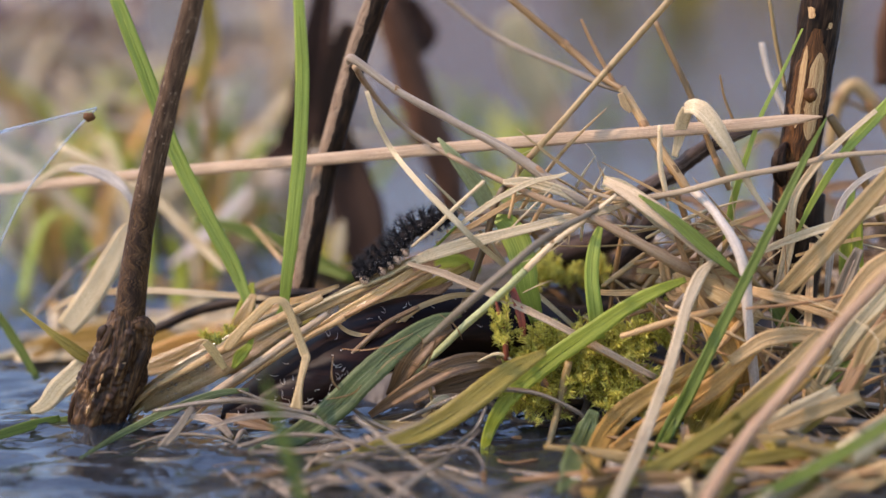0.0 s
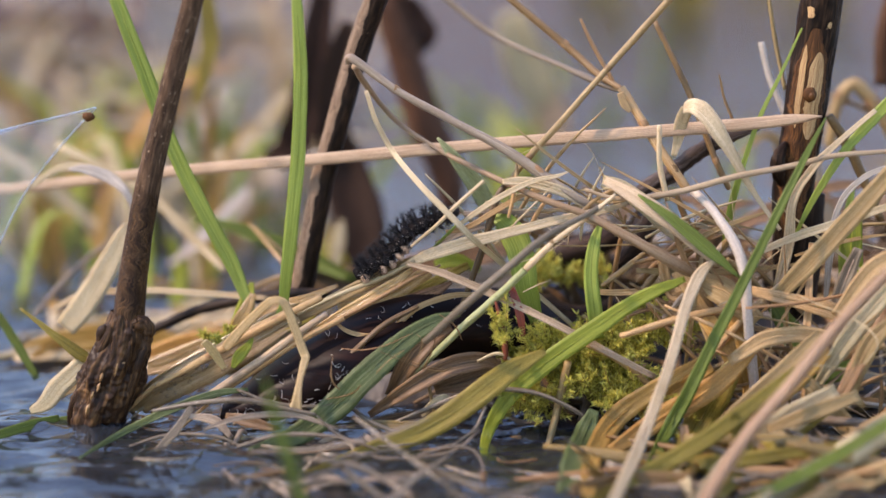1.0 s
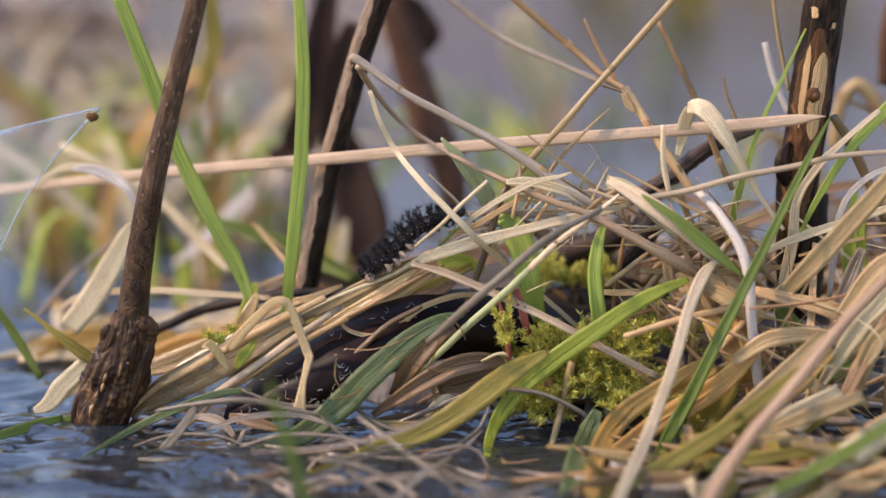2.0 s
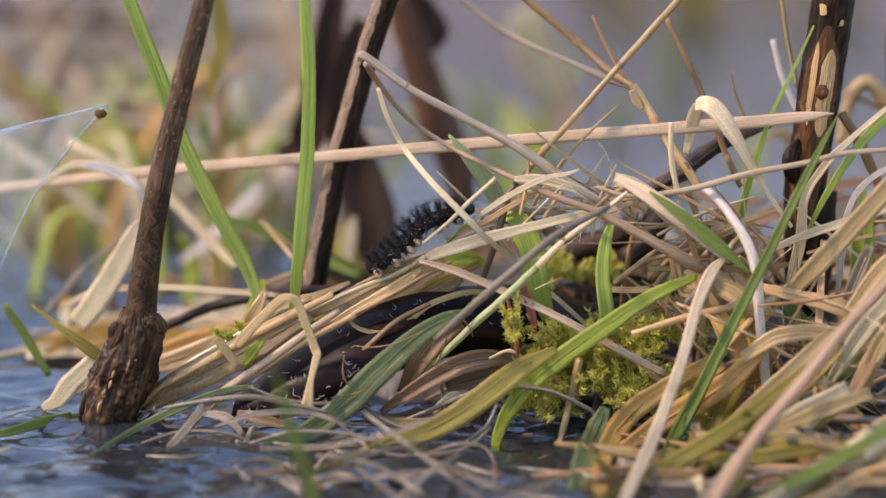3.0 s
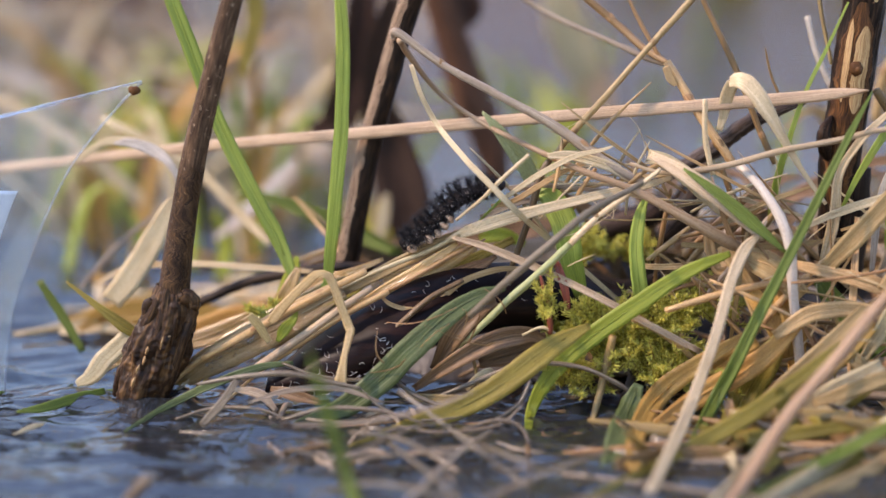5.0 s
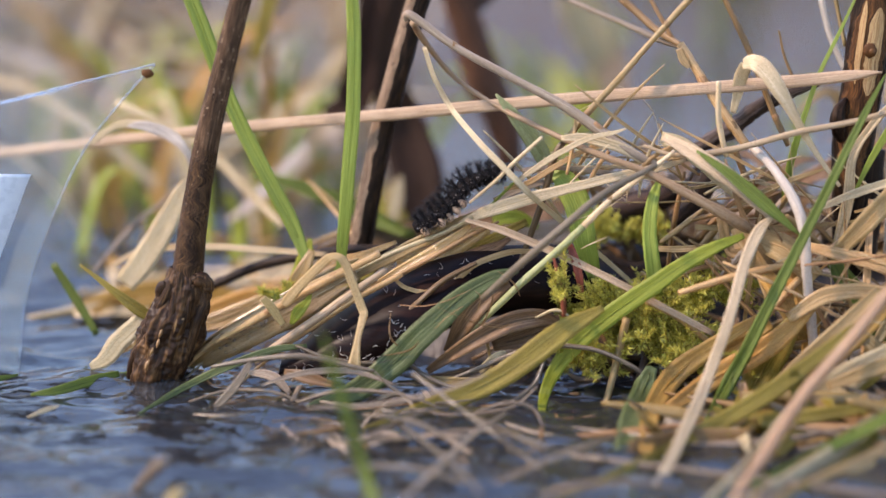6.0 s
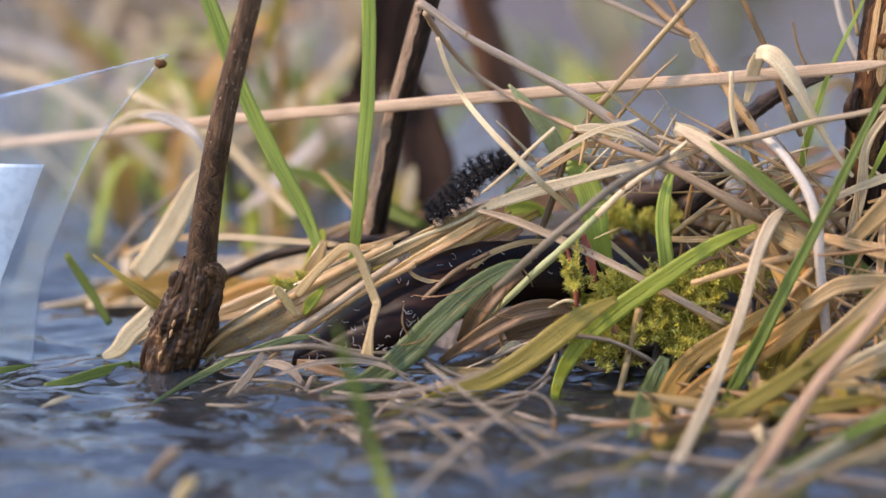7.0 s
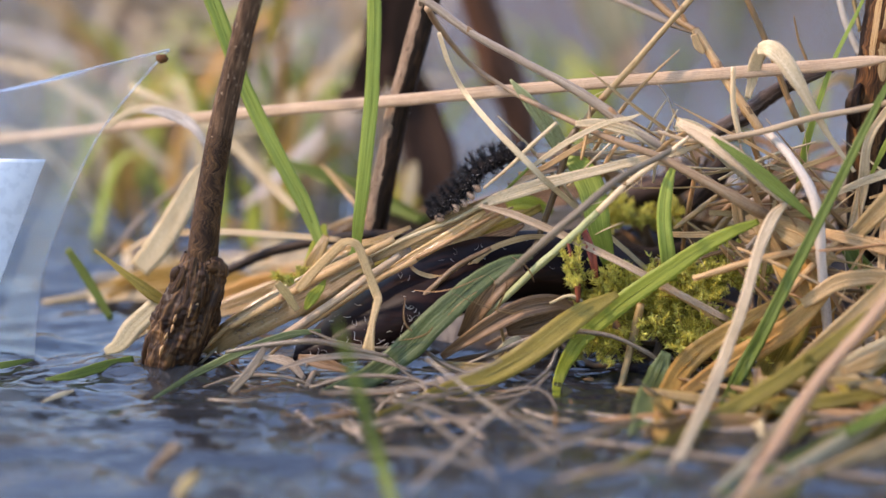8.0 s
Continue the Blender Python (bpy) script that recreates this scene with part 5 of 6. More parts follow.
blade("grey", (-8.3, 28.0, 17.4, 3.44), (2.1, 28.0, 20.1, 5.96), (11.3, 30.0, 21.4, 5.30), (20.6, 32.0, 23.2, 2.54), fold=0.25, name='dead_leaf', label='grey-tan dead leaf lying under the straw')
blade("deep", (-52.9, 50.0, 29.2, 0.96), (-42.0, 48.0, 27.2, 2.38), (-30.0, 46.0, 22.8, 2.85), (-18.0, 44.0, 17.5, 1.42))
blade("film", (-58.5, -1.0, 2.9, 3.25), (-55.2, -2.0, 5.7, 4.97), (-49.5, -3.0, 8.9, 6.03), (-41.8, -3.5, 13.0, 5.81), (-34.1, -3.0, 17.2, 4.52), (-27.6, -2.0, 20.9, 2.81), fold=0.12, thick=0.25, per=9)
blade("pink", (-47.2, -6.0, 4.4, 1.28), (-41.6, -6.5, 8.6, 1.60), (-35.0, -6.5, 13.3, 1.60), (-28.5, -6.0, 18.0, 1.50), (-22.0, -5.0, 22.3, 1.18), form='stem', label='pinkish brown straw edging the dark leaf')
blade("straw", (-54.8, -5.0, 8.1, 0.97), (-47.0, -6.0, 12.8, 1.39), (-39.3, -6.5, 17.2, 1.50), (-31.7, -6.0, 21.2, 1.50), (-23.0, -5.0, 25.5, 1.29), form='stem', label='tan straw lying on the wet film of dead leaf')
blade("redstem", (12.0, -9.0, 14.3, 0.96), (11.6, -9.0, 19.0, 1.17), (10.7, -8.5, 22.8, 0.96), (10.0, -8.0, 25.4, 0.43), form='stem')
blade("redstem", (15.3, -7.0, 18.5, 0.85), (14.6, -7.0, 22.6, 1.60), (13.5, -6.0, 26.4, 1.39), (12.2, -5.0, 28.3, 0.64), fold=0.5)
blade("barkred", (-146.8, 300.0, 40.7, 3.17), (-125.9, 300.0, 39.9, 4.92), (-110.3, 300.0, 38.7, 5.98), (-99.1, 300.0, 35.2, 3.87), (-93.1, 300.0, 31.7, 1.41), form='stem', label='reddish brown dead twig blurred far behind the stem')
blade("umber", (-26.5, -56.1, 3.0, 0.38), (-21.0, -47.9, 4.0, 0.78), (-14.3, -37.8, 4.0, 0.80), (-8.4, -29.3, 3.0, 0.41), form='stem', joints=False, label='thin dull straw tangled over the shallow water')
blade("soaked", (-22.9, -29.7, 2.0, 0.41), (-14.9, -51.1, 4.0, 0.87), (-7.7, -68.1, 4.0, 0.84), (-2.9, -76.8, 2.0, 0.46), form='stem', joints=False, label='thin dull straw tangled over the shallow water')
blade("grey", (-17.5, -83.9, 2.0, 0.45), (-11.4, -71.2, 4.0, 0.83), (-5.0, -54.1, 5.0, 0.87), (0.9, -34.4, 3.0, 0.40), form='stem', joints=False, label='thin dull straw tangled over the shallow water')
blade("umber", (-6.3, -31.2, 2.0, 0.41), (0.9, -48.7, 4.0, 0.78), (7.7, -57.2, 4.0, 0.76), (14.6, -53.2, 2.0, 0.39), form='stem', joints=False, label='thin dull straw tangled over the shallow water')
blade("soaked", (-1.0, -71.0, 2.0, 0.46), (6.6, -66.5, 4.0, 0.93), (14.5, -57.1, 4.0, 0.96), (21.9, -43.4, 2.0, 0.49), form='stem', joints=False, label='thin dull straw tangled over the shallow water')
blade("grey", (-29.6, -68.4, 2.0, 0.37), (-22.1, -65.3, 3.0, 0.75), (-13.4, -67.0, 3.0, 0.75), (-5.8, -71.0, 2.0, 0.37), form='stem', joints=False, label='thin dull straw tangled over the shallow water')
blade("umber", (6.4, -76.6, 2.0, 0.46), (12.9, -78.1, 4.0, 1.00), (21.3, -76.0, 4.0, 1.00), (29.8, -74.1, 2.0, 0.46), form='stem', joints=False, label='thin dull straw tangled over the shallow water')
blade("soaked", (-35.5, -41.8, 2.0, 0.30), (-28.8, -50.4, 3.0, 0.58), (-21.8, -51.3, 3.0, 0.58), (-16.2, -43.9, 2.0, 0.30), form='stem', joints=False, label='thin dull straw tangled over the shallow water')
blade("pale", (-24.4, 80.0, 12.3, 2.18), (-23.6, 82.0, 17.1, 3.28), (-22.7, 84.0, 21.8, 1.09))
blade("deep", (-88.8, -16.7, 0.9, 0.52), (-83.8, -14.7, 1.2, 1.79), (-78.7, -9.3, 1.4, 2.02), (-73.8, -4.9, 1.6, 1.18), fold=0.15, label='narrow green leaf floating on the water')
blade("deep", (-102.2, -9.0, 0.8, 0.85), (-98.0, -8.1, 1.2, 1.28), (-93.6, -3.9, 1.0, 0.43), fold=0.15, label='narrow green leaf floating on the water')
blade("umber", (-62.2, -66.5, -1.0, 1.12), (-59.7, -68.2, 2.0, 1.86), (-57.1, -70.3, 5.0, 2.22), (-55.9, -69.7, 5.5, 1.11), form='stem', label='dull straw stub poking out of the shallow water')
blade("buff", (-55.7, -80.7, 0.0, 1.26), (-53.7, -78.0, 2.0, 2.18), (-52.4, -75.4, 2.5, 0.82), form='stem', label='dull straw stub poking out of the shallow water')
blade("pale", (-86.8, -30.7, 0.8, 0.30), (-84.2, -27.8, 1.2, 0.92), (-82.0, -24.9, 1.2, 0.41), fold=0.15, label='pale scrap of straw floating on the water')


def bark_stem():
    """The dead stem in the shallows: a smooth upper stem on a frayed, fibrous foot."""
    thing = tagged(new("dead_plant"), "dark brown dead plant stem standing in the water", "dead plant", "plants of the tussock")
    rng = np.random.default_rng(3)
    line = [(-45.7, -4.0, 84.8, 3.90), (-49.0, -4.0, 72.6, 4.02), (-51.9, -4.0, 61.9, 4.25), (-54.9, -4.0, 50.1, 4.60), (-57.2, -4.0, 39.2, 4.95), (-58.9, -4.0, 29.3, 5.38), (-60.3, -4.0, 19.3, 6.27)]
    part("stalk", [gnarled(line, 0.05, 1.0, 48, 24)], "barkstem", thing)
    part("wet_bark", [gnarled(line, 0.05, 1.0, 48, 24, (0.56, 1.0), (150, 365), 0.03, 0.7, taper=8)], "barkroot", thing, "dark wet bark low on the stem")
    part("foot", [gnarled([(-60.3, -4.0, 22.3, 5.59), (-60.6, -4.0, 19.2, 7.74), (-61.3, -4.0, 15.6, 9.25), (-63.1, -4.0, 11.3, 11.18), (-64.5, -4.0, 6.8, 11.40), (-66.4, -4.0, 2.3, 10.54), (-67.5, -4.0, -2.5, 9.46)], 0.26, 2.0, 96, 22, fine=0.6)], "barkroot", thing, "frayed blackened foot of the stem")
    strands = [
        ("barkroot", [(-59.9, -6.2, 20.0, 1.28), (-57.8, -6.2, 21.2, 2.13), (-56.4, -5.7, 19.8, 2.56), (-56.6, -5.7, 17.1, 2.35), (-57.7, -6.7, 13.7, 2.24), (-59.2, -7.2, 9.3, 2.02), (-61.2, -6.7, 3.6, 1.81), (-62.2, -5.7, 0.5, 1.28)]),
        ("barkroot", [(-58.6, -7.2, 19.9, 0.75), (-59.4, -7.7, 16.9, 0.96), (-59.9, -8.2, 14.1, 0.96), (-60.8, -7.7, 10.3, 0.53)]),
        ("barkroot", [(-63.1, -6.2, 20.4, 1.07), (-64.2, -6.7, 17.0, 2.13), (-66.8, -5.7, 12.7, 2.24), (-69.0, -5.2, 8.1, 2.35), (-71.0, -4.7, 4.1, 2.03), (-71.9, -3.7, 0.3, 1.29)]),
        ("barkroot", [(-62.1, -7.2, 19.0, 0.96), (-62.8, -8.2, 14.3, 1.38), (-65.2, -8.2, 10.4, 1.70), (-67.0, -8.2, 5.1, 1.81), (-68.3, -6.7, 1.0, 1.49)]),
        ("barkroot", [(-60.6, -7.2, 19.0, 0.85), (-61.1, -8.2, 14.8, 0.96), (-62.1, -8.2, 10.4, 1.06), (-63.3, -8.2, 5.9, 1.17), (-64.2, -7.2, 0.9, 0.96)]),
        ("barkroot", [(-64.0, -5.7, 20.0, 1.50), (-65.0, -5.7, 18.6, 1.92), (-65.4, -5.7, 15.3, 1.50), (-66.6, -6.2, 12.1, 0.96)]),
    ]
    for material, line in strands:
        part("bark_strip", [ribbon(line, "stem", rng=rng, per=12, rough=0.07, wander=0.14, sides=12)], material, thing)
    for line in ([(-64.4, -10.4, 12.0, 0.21), (-64.6, -10.6, 11.4, 0.64), (-65.0, -10.4, 10.4, 0.21)], [(-65.0, -10.4, 10.1, 0.21), (-65.2, -10.6, 9.4, 0.53), (-65.6, -10.4, 8.4, 0.21)], [(-66.2, -10.4, 8.4, 0.21), (-66.5, -10.6, 7.6, 0.53), (-66.9, -10.2, 6.6, 0.21)], [(-67.1, -10.2, 5.9, 0.21), (-67.5, -10.3, 4.8, 0.74), (-67.9, -9.8, 3.3, 0.21)], [(-61.5, -10.4, 14.0, 0.11), (-61.8, -10.5, 12.7, 0.42), (-62.2, -10.2, 11.3, 0.11)]):
        part("bare_fibre", [ribbon(line, "stem", rng=rng, per=6, rough=0.2, sides=8)], "wood", thing, "pale fibre showing through the bark")
    part("knot", [bump_ball((-58.2, -5.0, 26.0), (0.8, 1.0, 1.7), rng, rough=0.05)], "barkstem", thing)
    part("knot", [bump_ball((-57.7, -6.0, 20.3), (1.4, 1.6, 1.3), rng, rough=0.05)], "barkroot", thing)


def split_stem():
    """The thick stem behind the tussock with its bark torn off on one side."""
    thing = tagged(new("broken_plant"), "thick dark dead stem with a strip of bare wood", "dead plant", "plants of the tussock")
    line = [(73.6, 14.0, 83.3, 8.28), (72.4, 14.0, 73.4, 8.32), (71.2, 14.0, 63.5, 8.35), (70.1, 14.0, 53.4, 8.17), (68.9, 14.0, 44.4, 7.98), (68.6, 14.0, 33.1, 7.35), (68.8, 14.0, 19.3, 6.72)]
    part("stalk", [gnarled(line, 0.07, 4.0, 60, 40)], "barkchar", thing)
    part("bare_wood", [gnarled(line, 0.0, 4.0, 24, 40, (0.215, 0.50), (246, 282), 0.42, 0.28, taper=5)], "cleanwood", thing, "strip of bare cream wood where bark is gone")
    part("bare_wood", [gnarled(line, 0.0, 4.0, 10, 40, (0.20, 0.47), (291, 307), 0.42, 0.35, taper=4)], "cleanwood", thing, "narrow strip of bare cream wood")
    part("torn_bark", [gnarled(line, 0.03, 4.0, 40, 40, (0.14, 0.86), (228, 330), 0.30, 0.3, taper=3)], "barkrust", thing, "reddish brown torn bark edge")
    part("bark_flake", [gnarled(line, 0.03, 4.0, 12, 40, (0.075, 0.115), (292, 312), 0.40, 0.7)], "cleanwood", thing)
    part("bark_flake", [gnarled(line, 0.03, 4.0, 8, 40, (0.115, 0.14), (244, 254), 0.40, 0.7)], "cleanwood", thing)
    scar = (70.8, 9.3, 62.2)
    rng = np.random.default_rng(5)
    part("bud_scar", [bump_ball(scar, (1.3, 0.5, 1.5), rng, rough=0.06), bump_ball((scar[0] + 0.3, scar[1] - 0.4, scar[2] - 0.2), (0.6, 0.4, 0.7), rng, rough=0.06)], "barkrust", thing, "dark round bud scar")
    part("side_bud", [ribbon([(66.8, 11.0, 52.5, 1.0), (65.2, 9.5, 50.5, 2.4), (65.0, 9.0, 47.5, 2.8), (66.0, 10.0, 44.5, 1.4)], "stem", rng=rng, per=8, rough=0.12, sides=12)], "barkchar", thing, "blackened bud on the stem")


def sidelit_stem():
    """The thinner stem behind, dark, its lit side put in as a strip of paler bark."""
    thing = tagged(new("dead_plant"), "dark dead stem with its lit side coloured pale", "dead plant", "plants of the tussock")
    line = [(-12.5, 26.0, 80.2, 4.47), (-16.8, 26.0, 68.4, 4.49), (-20.3, 25.0, 56.1, 4.62), (-23.7, 24.0, 43.7, 4.64), (-26.9, 22.0, 27.9, 4.54), (-28.9, 21.0, 16.0, 4.4), (-31.0, 20.0, 2.0, 4.2)]
    part("stalk", [gnarled(line, 0.07, 11.0, 36, 24)], "barkchar", thing)
    # Pale strip paints the light that falls on the stem's left.
    part("lit_side", [gnarled(line, 0.07, 11.0, 18, 24, (0.0, 1.0), (285, 376), 0.08, 0.3)], "barkfleck", thing, "lit side of the bark as pale tan with dark flecks")


def dark_leaf():
    """The large dead leaf under the caterpillar's straw, edges rolled, with pale hairs."""
    thing = tagged(new("dead_leaf"), "large dark purple-brown wet dead leaf with pale hairs", "dead leaf", "plants of the tussock")
    rng = np.random.default_rng(9)
    edge_top = spline([(-42, 2, 3.5, 1), (-27, 1, 15.5, 1), (-12, 3, 22.5, 1), (2, 6, 24.5, 1), (16, 10, 22.0, 1), (30, 14, 16.0, 1)], 8)[:, :3]
    edge_low = spline([(-43, -5, 1.0, 1), (-30, -9, 2.5, 1), (-18, -9, 8.0, 1), (-6, -5, 12.0, 1), (8, 0, 13.0, 1), (26, 8, 11.0, 1)], 8)[:, :3]
    n, m = len(edge_top), 13
    v, f = [], []
    for layer in (0.0, 0.5):
        for i in range(n):
            for j in range(m):
                s = j / (m - 1)
                q = edge_top[i] * (1 - s) + edge_low[i] * s
                puff = math.sin(math.pi * s) * 4.0
                crease = noise.noise(Vector((q[0] / 5, q[2] / 5, 2.0))) * 0.7 + noise.noise(Vector((q[0] / 2, q[2] / 2, 5.0))) * 0.25
                v.append((q[0], q[1] - puff + crease + layer, q[2] + 0.5 * puff * (1 - s)))
    for i in range(n - 1):
        for j in range(m - 1):
            a = i * m + j
            f.append((a, a + 1, a + m + 1, a + m))
            f.append((a + n * m, a + n * m + m, a + n * m + m + 1, a + n * m + 1))
    for i in range(n - 1):
        for j in (0, m - 1):
            a = i * m + j
            f.append((a, a + m, a + m + n * m, a + n * m))
    va = np.array(v)
    uvs = [(va[k][2], va[k][0]) for q in f for k in q]
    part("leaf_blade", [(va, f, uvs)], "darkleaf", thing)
    hairs = []
    for _ in range(100):
        i, j = int(n * rng.beta(1.2, 2.6)), int(rng.integers(2, m))
        p = va[i * m + j]
        d = np.array([rng.normal() * 0.8, -0.45, 0.55 + rng.normal() * 0.45])
        d = d / np.linalg.norm(d) * rng.uniform(1.0, 1.9)
        arc = np.cross(d, rng.normal(size=3))
        arc = arc / np.linalg.norm(arc) * 0.22 * np.linalg.norm(d)
        hairs.append(ribbon([(*p, 0.09), (*(p + d * 0.35 + arc * 0.8), 0.085), (*(p + d * 0.7 + arc), 0.07), (*(p + d), 0.025)], "stem", per=4, sides=4))
    part("hairs", hairs, "hair", thing, "short pale hairs")


def moss_clump(cx, cy, cz, rx, ry, rz, shoots, seed, label="bright yellow-green moss with tiny pointed leaves"):
    """Feathery shoots set all round with little pointed, keeled leaves."""
    rng = np.random.default_rng(seed)
    stems, base_v, lines = [], [], []
    for _ in range(shoots):
        base = np.array([cx + rx * rng.uniform(-1, 1), cy + ry * rng.uniform(-1, 1), cz - rz * rng.uniform(0.2, 1.0)])
        way = np.array([rng.normal() * 0.6, -0.35 + rng.normal() * 0.5, 0.7 + rng.normal() * 0.3])
        way = way / np.linalg.norm(way)
        size = rz * rng.uniform(0.8, 1.9)
        bend = rng.normal(size=3) * 0.25 * size
        line = spline([(*base, 1), (*(base + way * size * 0.5 + bend * 0.4), 1), (*(base + way * size + bend), 1)], 9)[:, :3]
        stems.append(ribbon([(*line[0], 0.28), (*line[9], 0.22), (*line[-1], 0.1)], "stem", per=3, sides=5))
        lines.append((line[2:], way))
    q = np.vstack([np.repeat(l, 5, axis=0) for l, w in lines])
    ways = np.vstack([np.repeat(w[None], len(l) * 5, axis=0) for l, w in lines])
    n = len(q)
    d = rng.normal(size=(n, 3)) + ways * 1.1
    d = d / np.linalg.norm(d, axis=1)[:, None] * rng.uniform(0.6, 1.9, (n, 1))
    s = np.cross(d, rng.normal(size=(n, 3)))
    s = s / np.linalg.norm(s, axis=1)[:, None] * 0.18
    k = np.cross(s, d)
    k = k / np.linalg.norm(k, axis=1)[:, None] * 0.07
    v = np.stack([q, q + d * 0.35 + s + k, q + d, q + d * 0.35 - s + k, q + d * 0.3 - k], axis=1).reshape(-1, 3)
    f = [t for i in range(n) for t in ((5 * i, 5 * i + 1, 5 * i + 4), (5 * i + 1, 5 * i + 2, 5 * i + 4), (5 * i + 2, 5 * i + 3, 5 * i + 4), (5 * i + 3, 5 * i, 5 * i + 4))]
    thing = tagged(new("moss"), label, "moss", "moss clumps", "stuff")
    part("moss_stems", stems, "mossdark", thing, "reddish stems")
    part("moss_leaves", [(v, f, [tuple(v[j][:2]) for t in f for j in t])], "moss", thing)


def plastic_sheet():
    """A clear curved scrap of plastic standing in the water, with a milky piece behind it."""
    thing = tagged(new("plastic_scrap"), "clear scratched scrap of plastic standing in the water", "plastic scrap")
    rim = spline([(-67.6, 14.0, 58.8, 0.11), (-72.0, 13.0, 54.3, 0.11), (-79.3, 12.0, 45.7, 0.11), (-83.8, 11.0, 38.6, 0.11), (-89.0, 9.0, 27.2, 0.11), (-93.6, 7.0, 13.5, 0.11), (-95.1, 4.0, -0.6, 0.11), (-95.6, 3.0, -4.5, 0.11)], 6)[:, :3]
    n, m = len(rim), 10
    v, f = [], []
    for layer in (0.0, 0.35):
        for i in range(n):
            for j in range(m):
                s = j / (m - 1)
                x = rim[i][0] - s * 62
                v.append((x, rim[i][1] + layer + 6 * s, rim[i][2] - (15.5 + 1.0 * s) * s * max(0, 1 - i / 14)))
    size = n * m
    for i in range(n - 1):
        for j in range(m - 1):
            a = i * m + j
            f += [(a, a + 1, a + m + 1, a + m), (a + size, a + size + m, a + size + m + 1, a + size + 1)]
    for i in range(n - 1):
        f.append((i * m, (i + 1) * m, (i + 1) * m + size, i * m + size))
    for j in range(m - 1):
        f.append((j, j + size, j + 1 + size, j + 1))
    va = np.array(v)
    part("sheet", [(va, f, [(0, 0)] * (4 * len(f)))], "plastic", thing, "", False).visible_shadow = False
    part("edge", [ribbon([(*(rim[i] + (0.05, 0.15, 0)), 0.5) for i in range(0, n, 6)], "stem", per=6, sides=6)], "edgeclear", thing, "bright cut edge")
    part("edge", [ribbon([(*(va[j] + (0, 0.15, 0.05)), 0.5) for j in (0, 3, 6, 9)], "stem", per=4, sides=6)], "edgeclear", thing, "bright cut edge")
    part("dirt", [bump_ball((-68.9, 13.0, 57.3), (1.1, 0.5, 0.9), np.random.default_rng(2), rough=0.12)], "barkrust", thing, "speck of brown dirt")
    rim2 = spline([(-91.1, 5.0, 38.8, 0.11), (-92.9, 5.0, 34.7, 0.11), (-94.9, 5.0, 29.6, 0.11), (-97.0, 5.0, 24.5, 0.11), (-98.9, 4.0, 19.6, 0.11), (-101.2, 3.0, 13.6, 0.11), (-104.1, 2.0, 5.8, 0.11)], 5)[:, :3]
    n2 = len(rim2)
    v, f = [], []
    for layer in (0.0, 0.5):
        for i in range(n2):
            for j in range(4):
                v.append((rim2[i][0] - j * 11, rim2[i][1] + layer + j * 1.2, rim2[i][2] - (0.12 * j if i == 0 else 0)))
    for i in range(n2 - 1):
        for j in range(3):
            a = i * 4 + j
            f += [(a, a + 1, a + 5, a + 4), (a + n2 * 4, a + n2 * 4 + 4, a + n2 * 4 + 5, a + n2 * 4 + 1)]
        f.append((i * 4, (i + 1) * 4, (i + 1) * 4 + n2 * 4, i * 4 + n2 * 4))
    for j in range(3):
        f.append((j, j + n2 * 4, j + 1 + n2 * 4, j + 1))
    part("pale_strip", [(np.array(v), f, [(0, 0)] * (4 * len(f)))], "milky", thing, "milky pale blue strip on the plastic")


# body line of the caterpillar, tail to head, in its own space (x along, z up, mm), at each time
BODY = [
    (0.0, (-16.5, -3.9), (-14.0, -2.5), (-11.3, -0.6), (-8.8, 1.6), (-6.7, 4.2), (-4.2, 5.6), (-1.0, 6.8), (2.5, 8.3)),
    (1.5, (-16.1, -3.5), (-13.5, -2.1), (-10.7, -0.2), (-8.5, 2.4), (-6.3, 4.6), (-3.8, 6.1), (-0.6, 7.3), (3.1, 9.1)),
    (3.0, (-16.0, -3.1), (-13.4, -1.6), (-10.7, 0.6), (-8.4, 3.0), (-6.3, 5.2), (-3.8, 6.5), (-0.4, 7.6), (3.7, 8.8)),
    (4.5, (-15.9, -3.0), (-13.3, -1.3), (-10.7, 0.6), (-8.7, 3.0), (-6.4, 5.2), (-3.9, 6.7), (-0.5, 7.9), (3.5, 9.1)),
    (6.0, (-15.9, -3.0), (-13.3, -1.4), (-10.6, 0.6), (-8.7, 2.8), (-6.5, 5.2), (-4.0, 6.4), (-0.7, 7.6), (2.2, 8.7)),
    (8.0, (-16.0, -3.3), (-13.4, -1.4), (-10.8, 0.5), (-8.6, 3.0), (-6.5, 5.6), (-4.1, 6.9), (-1.0, 8.3), (1.9, 10.1)),
]
SEGMENTS = 13


def body_line(row):
    p = spline([(x, 0, z, 1) for x, z in row], 12)[:, [0, 2]]
    d = np.concatenate([[0], np.cumsum(np.linalg.norm(np.diff(p, axis=0), axis=1))])
    out = []
    for s in (np.arange(SEGMENTS) + 0.5) / SEGMENTS * d[-1]:
        x, z = np.interp(s, d, p[:, 0]), np.interp(s, d, p[:, 1])
        x2, z2 = np.interp(s + 0.6, d, p[:, 0]), np.interp(s + 0.6, d, p[:, 1])
        x1, z1 = np.interp(s - 0.6, d, p[:, 0]), np.interp(s - 0.6, d, p[:, 1])
        out.append((x, z, math.degrees(math.atan2(z2 - z1, x2 - x1))))
    return out


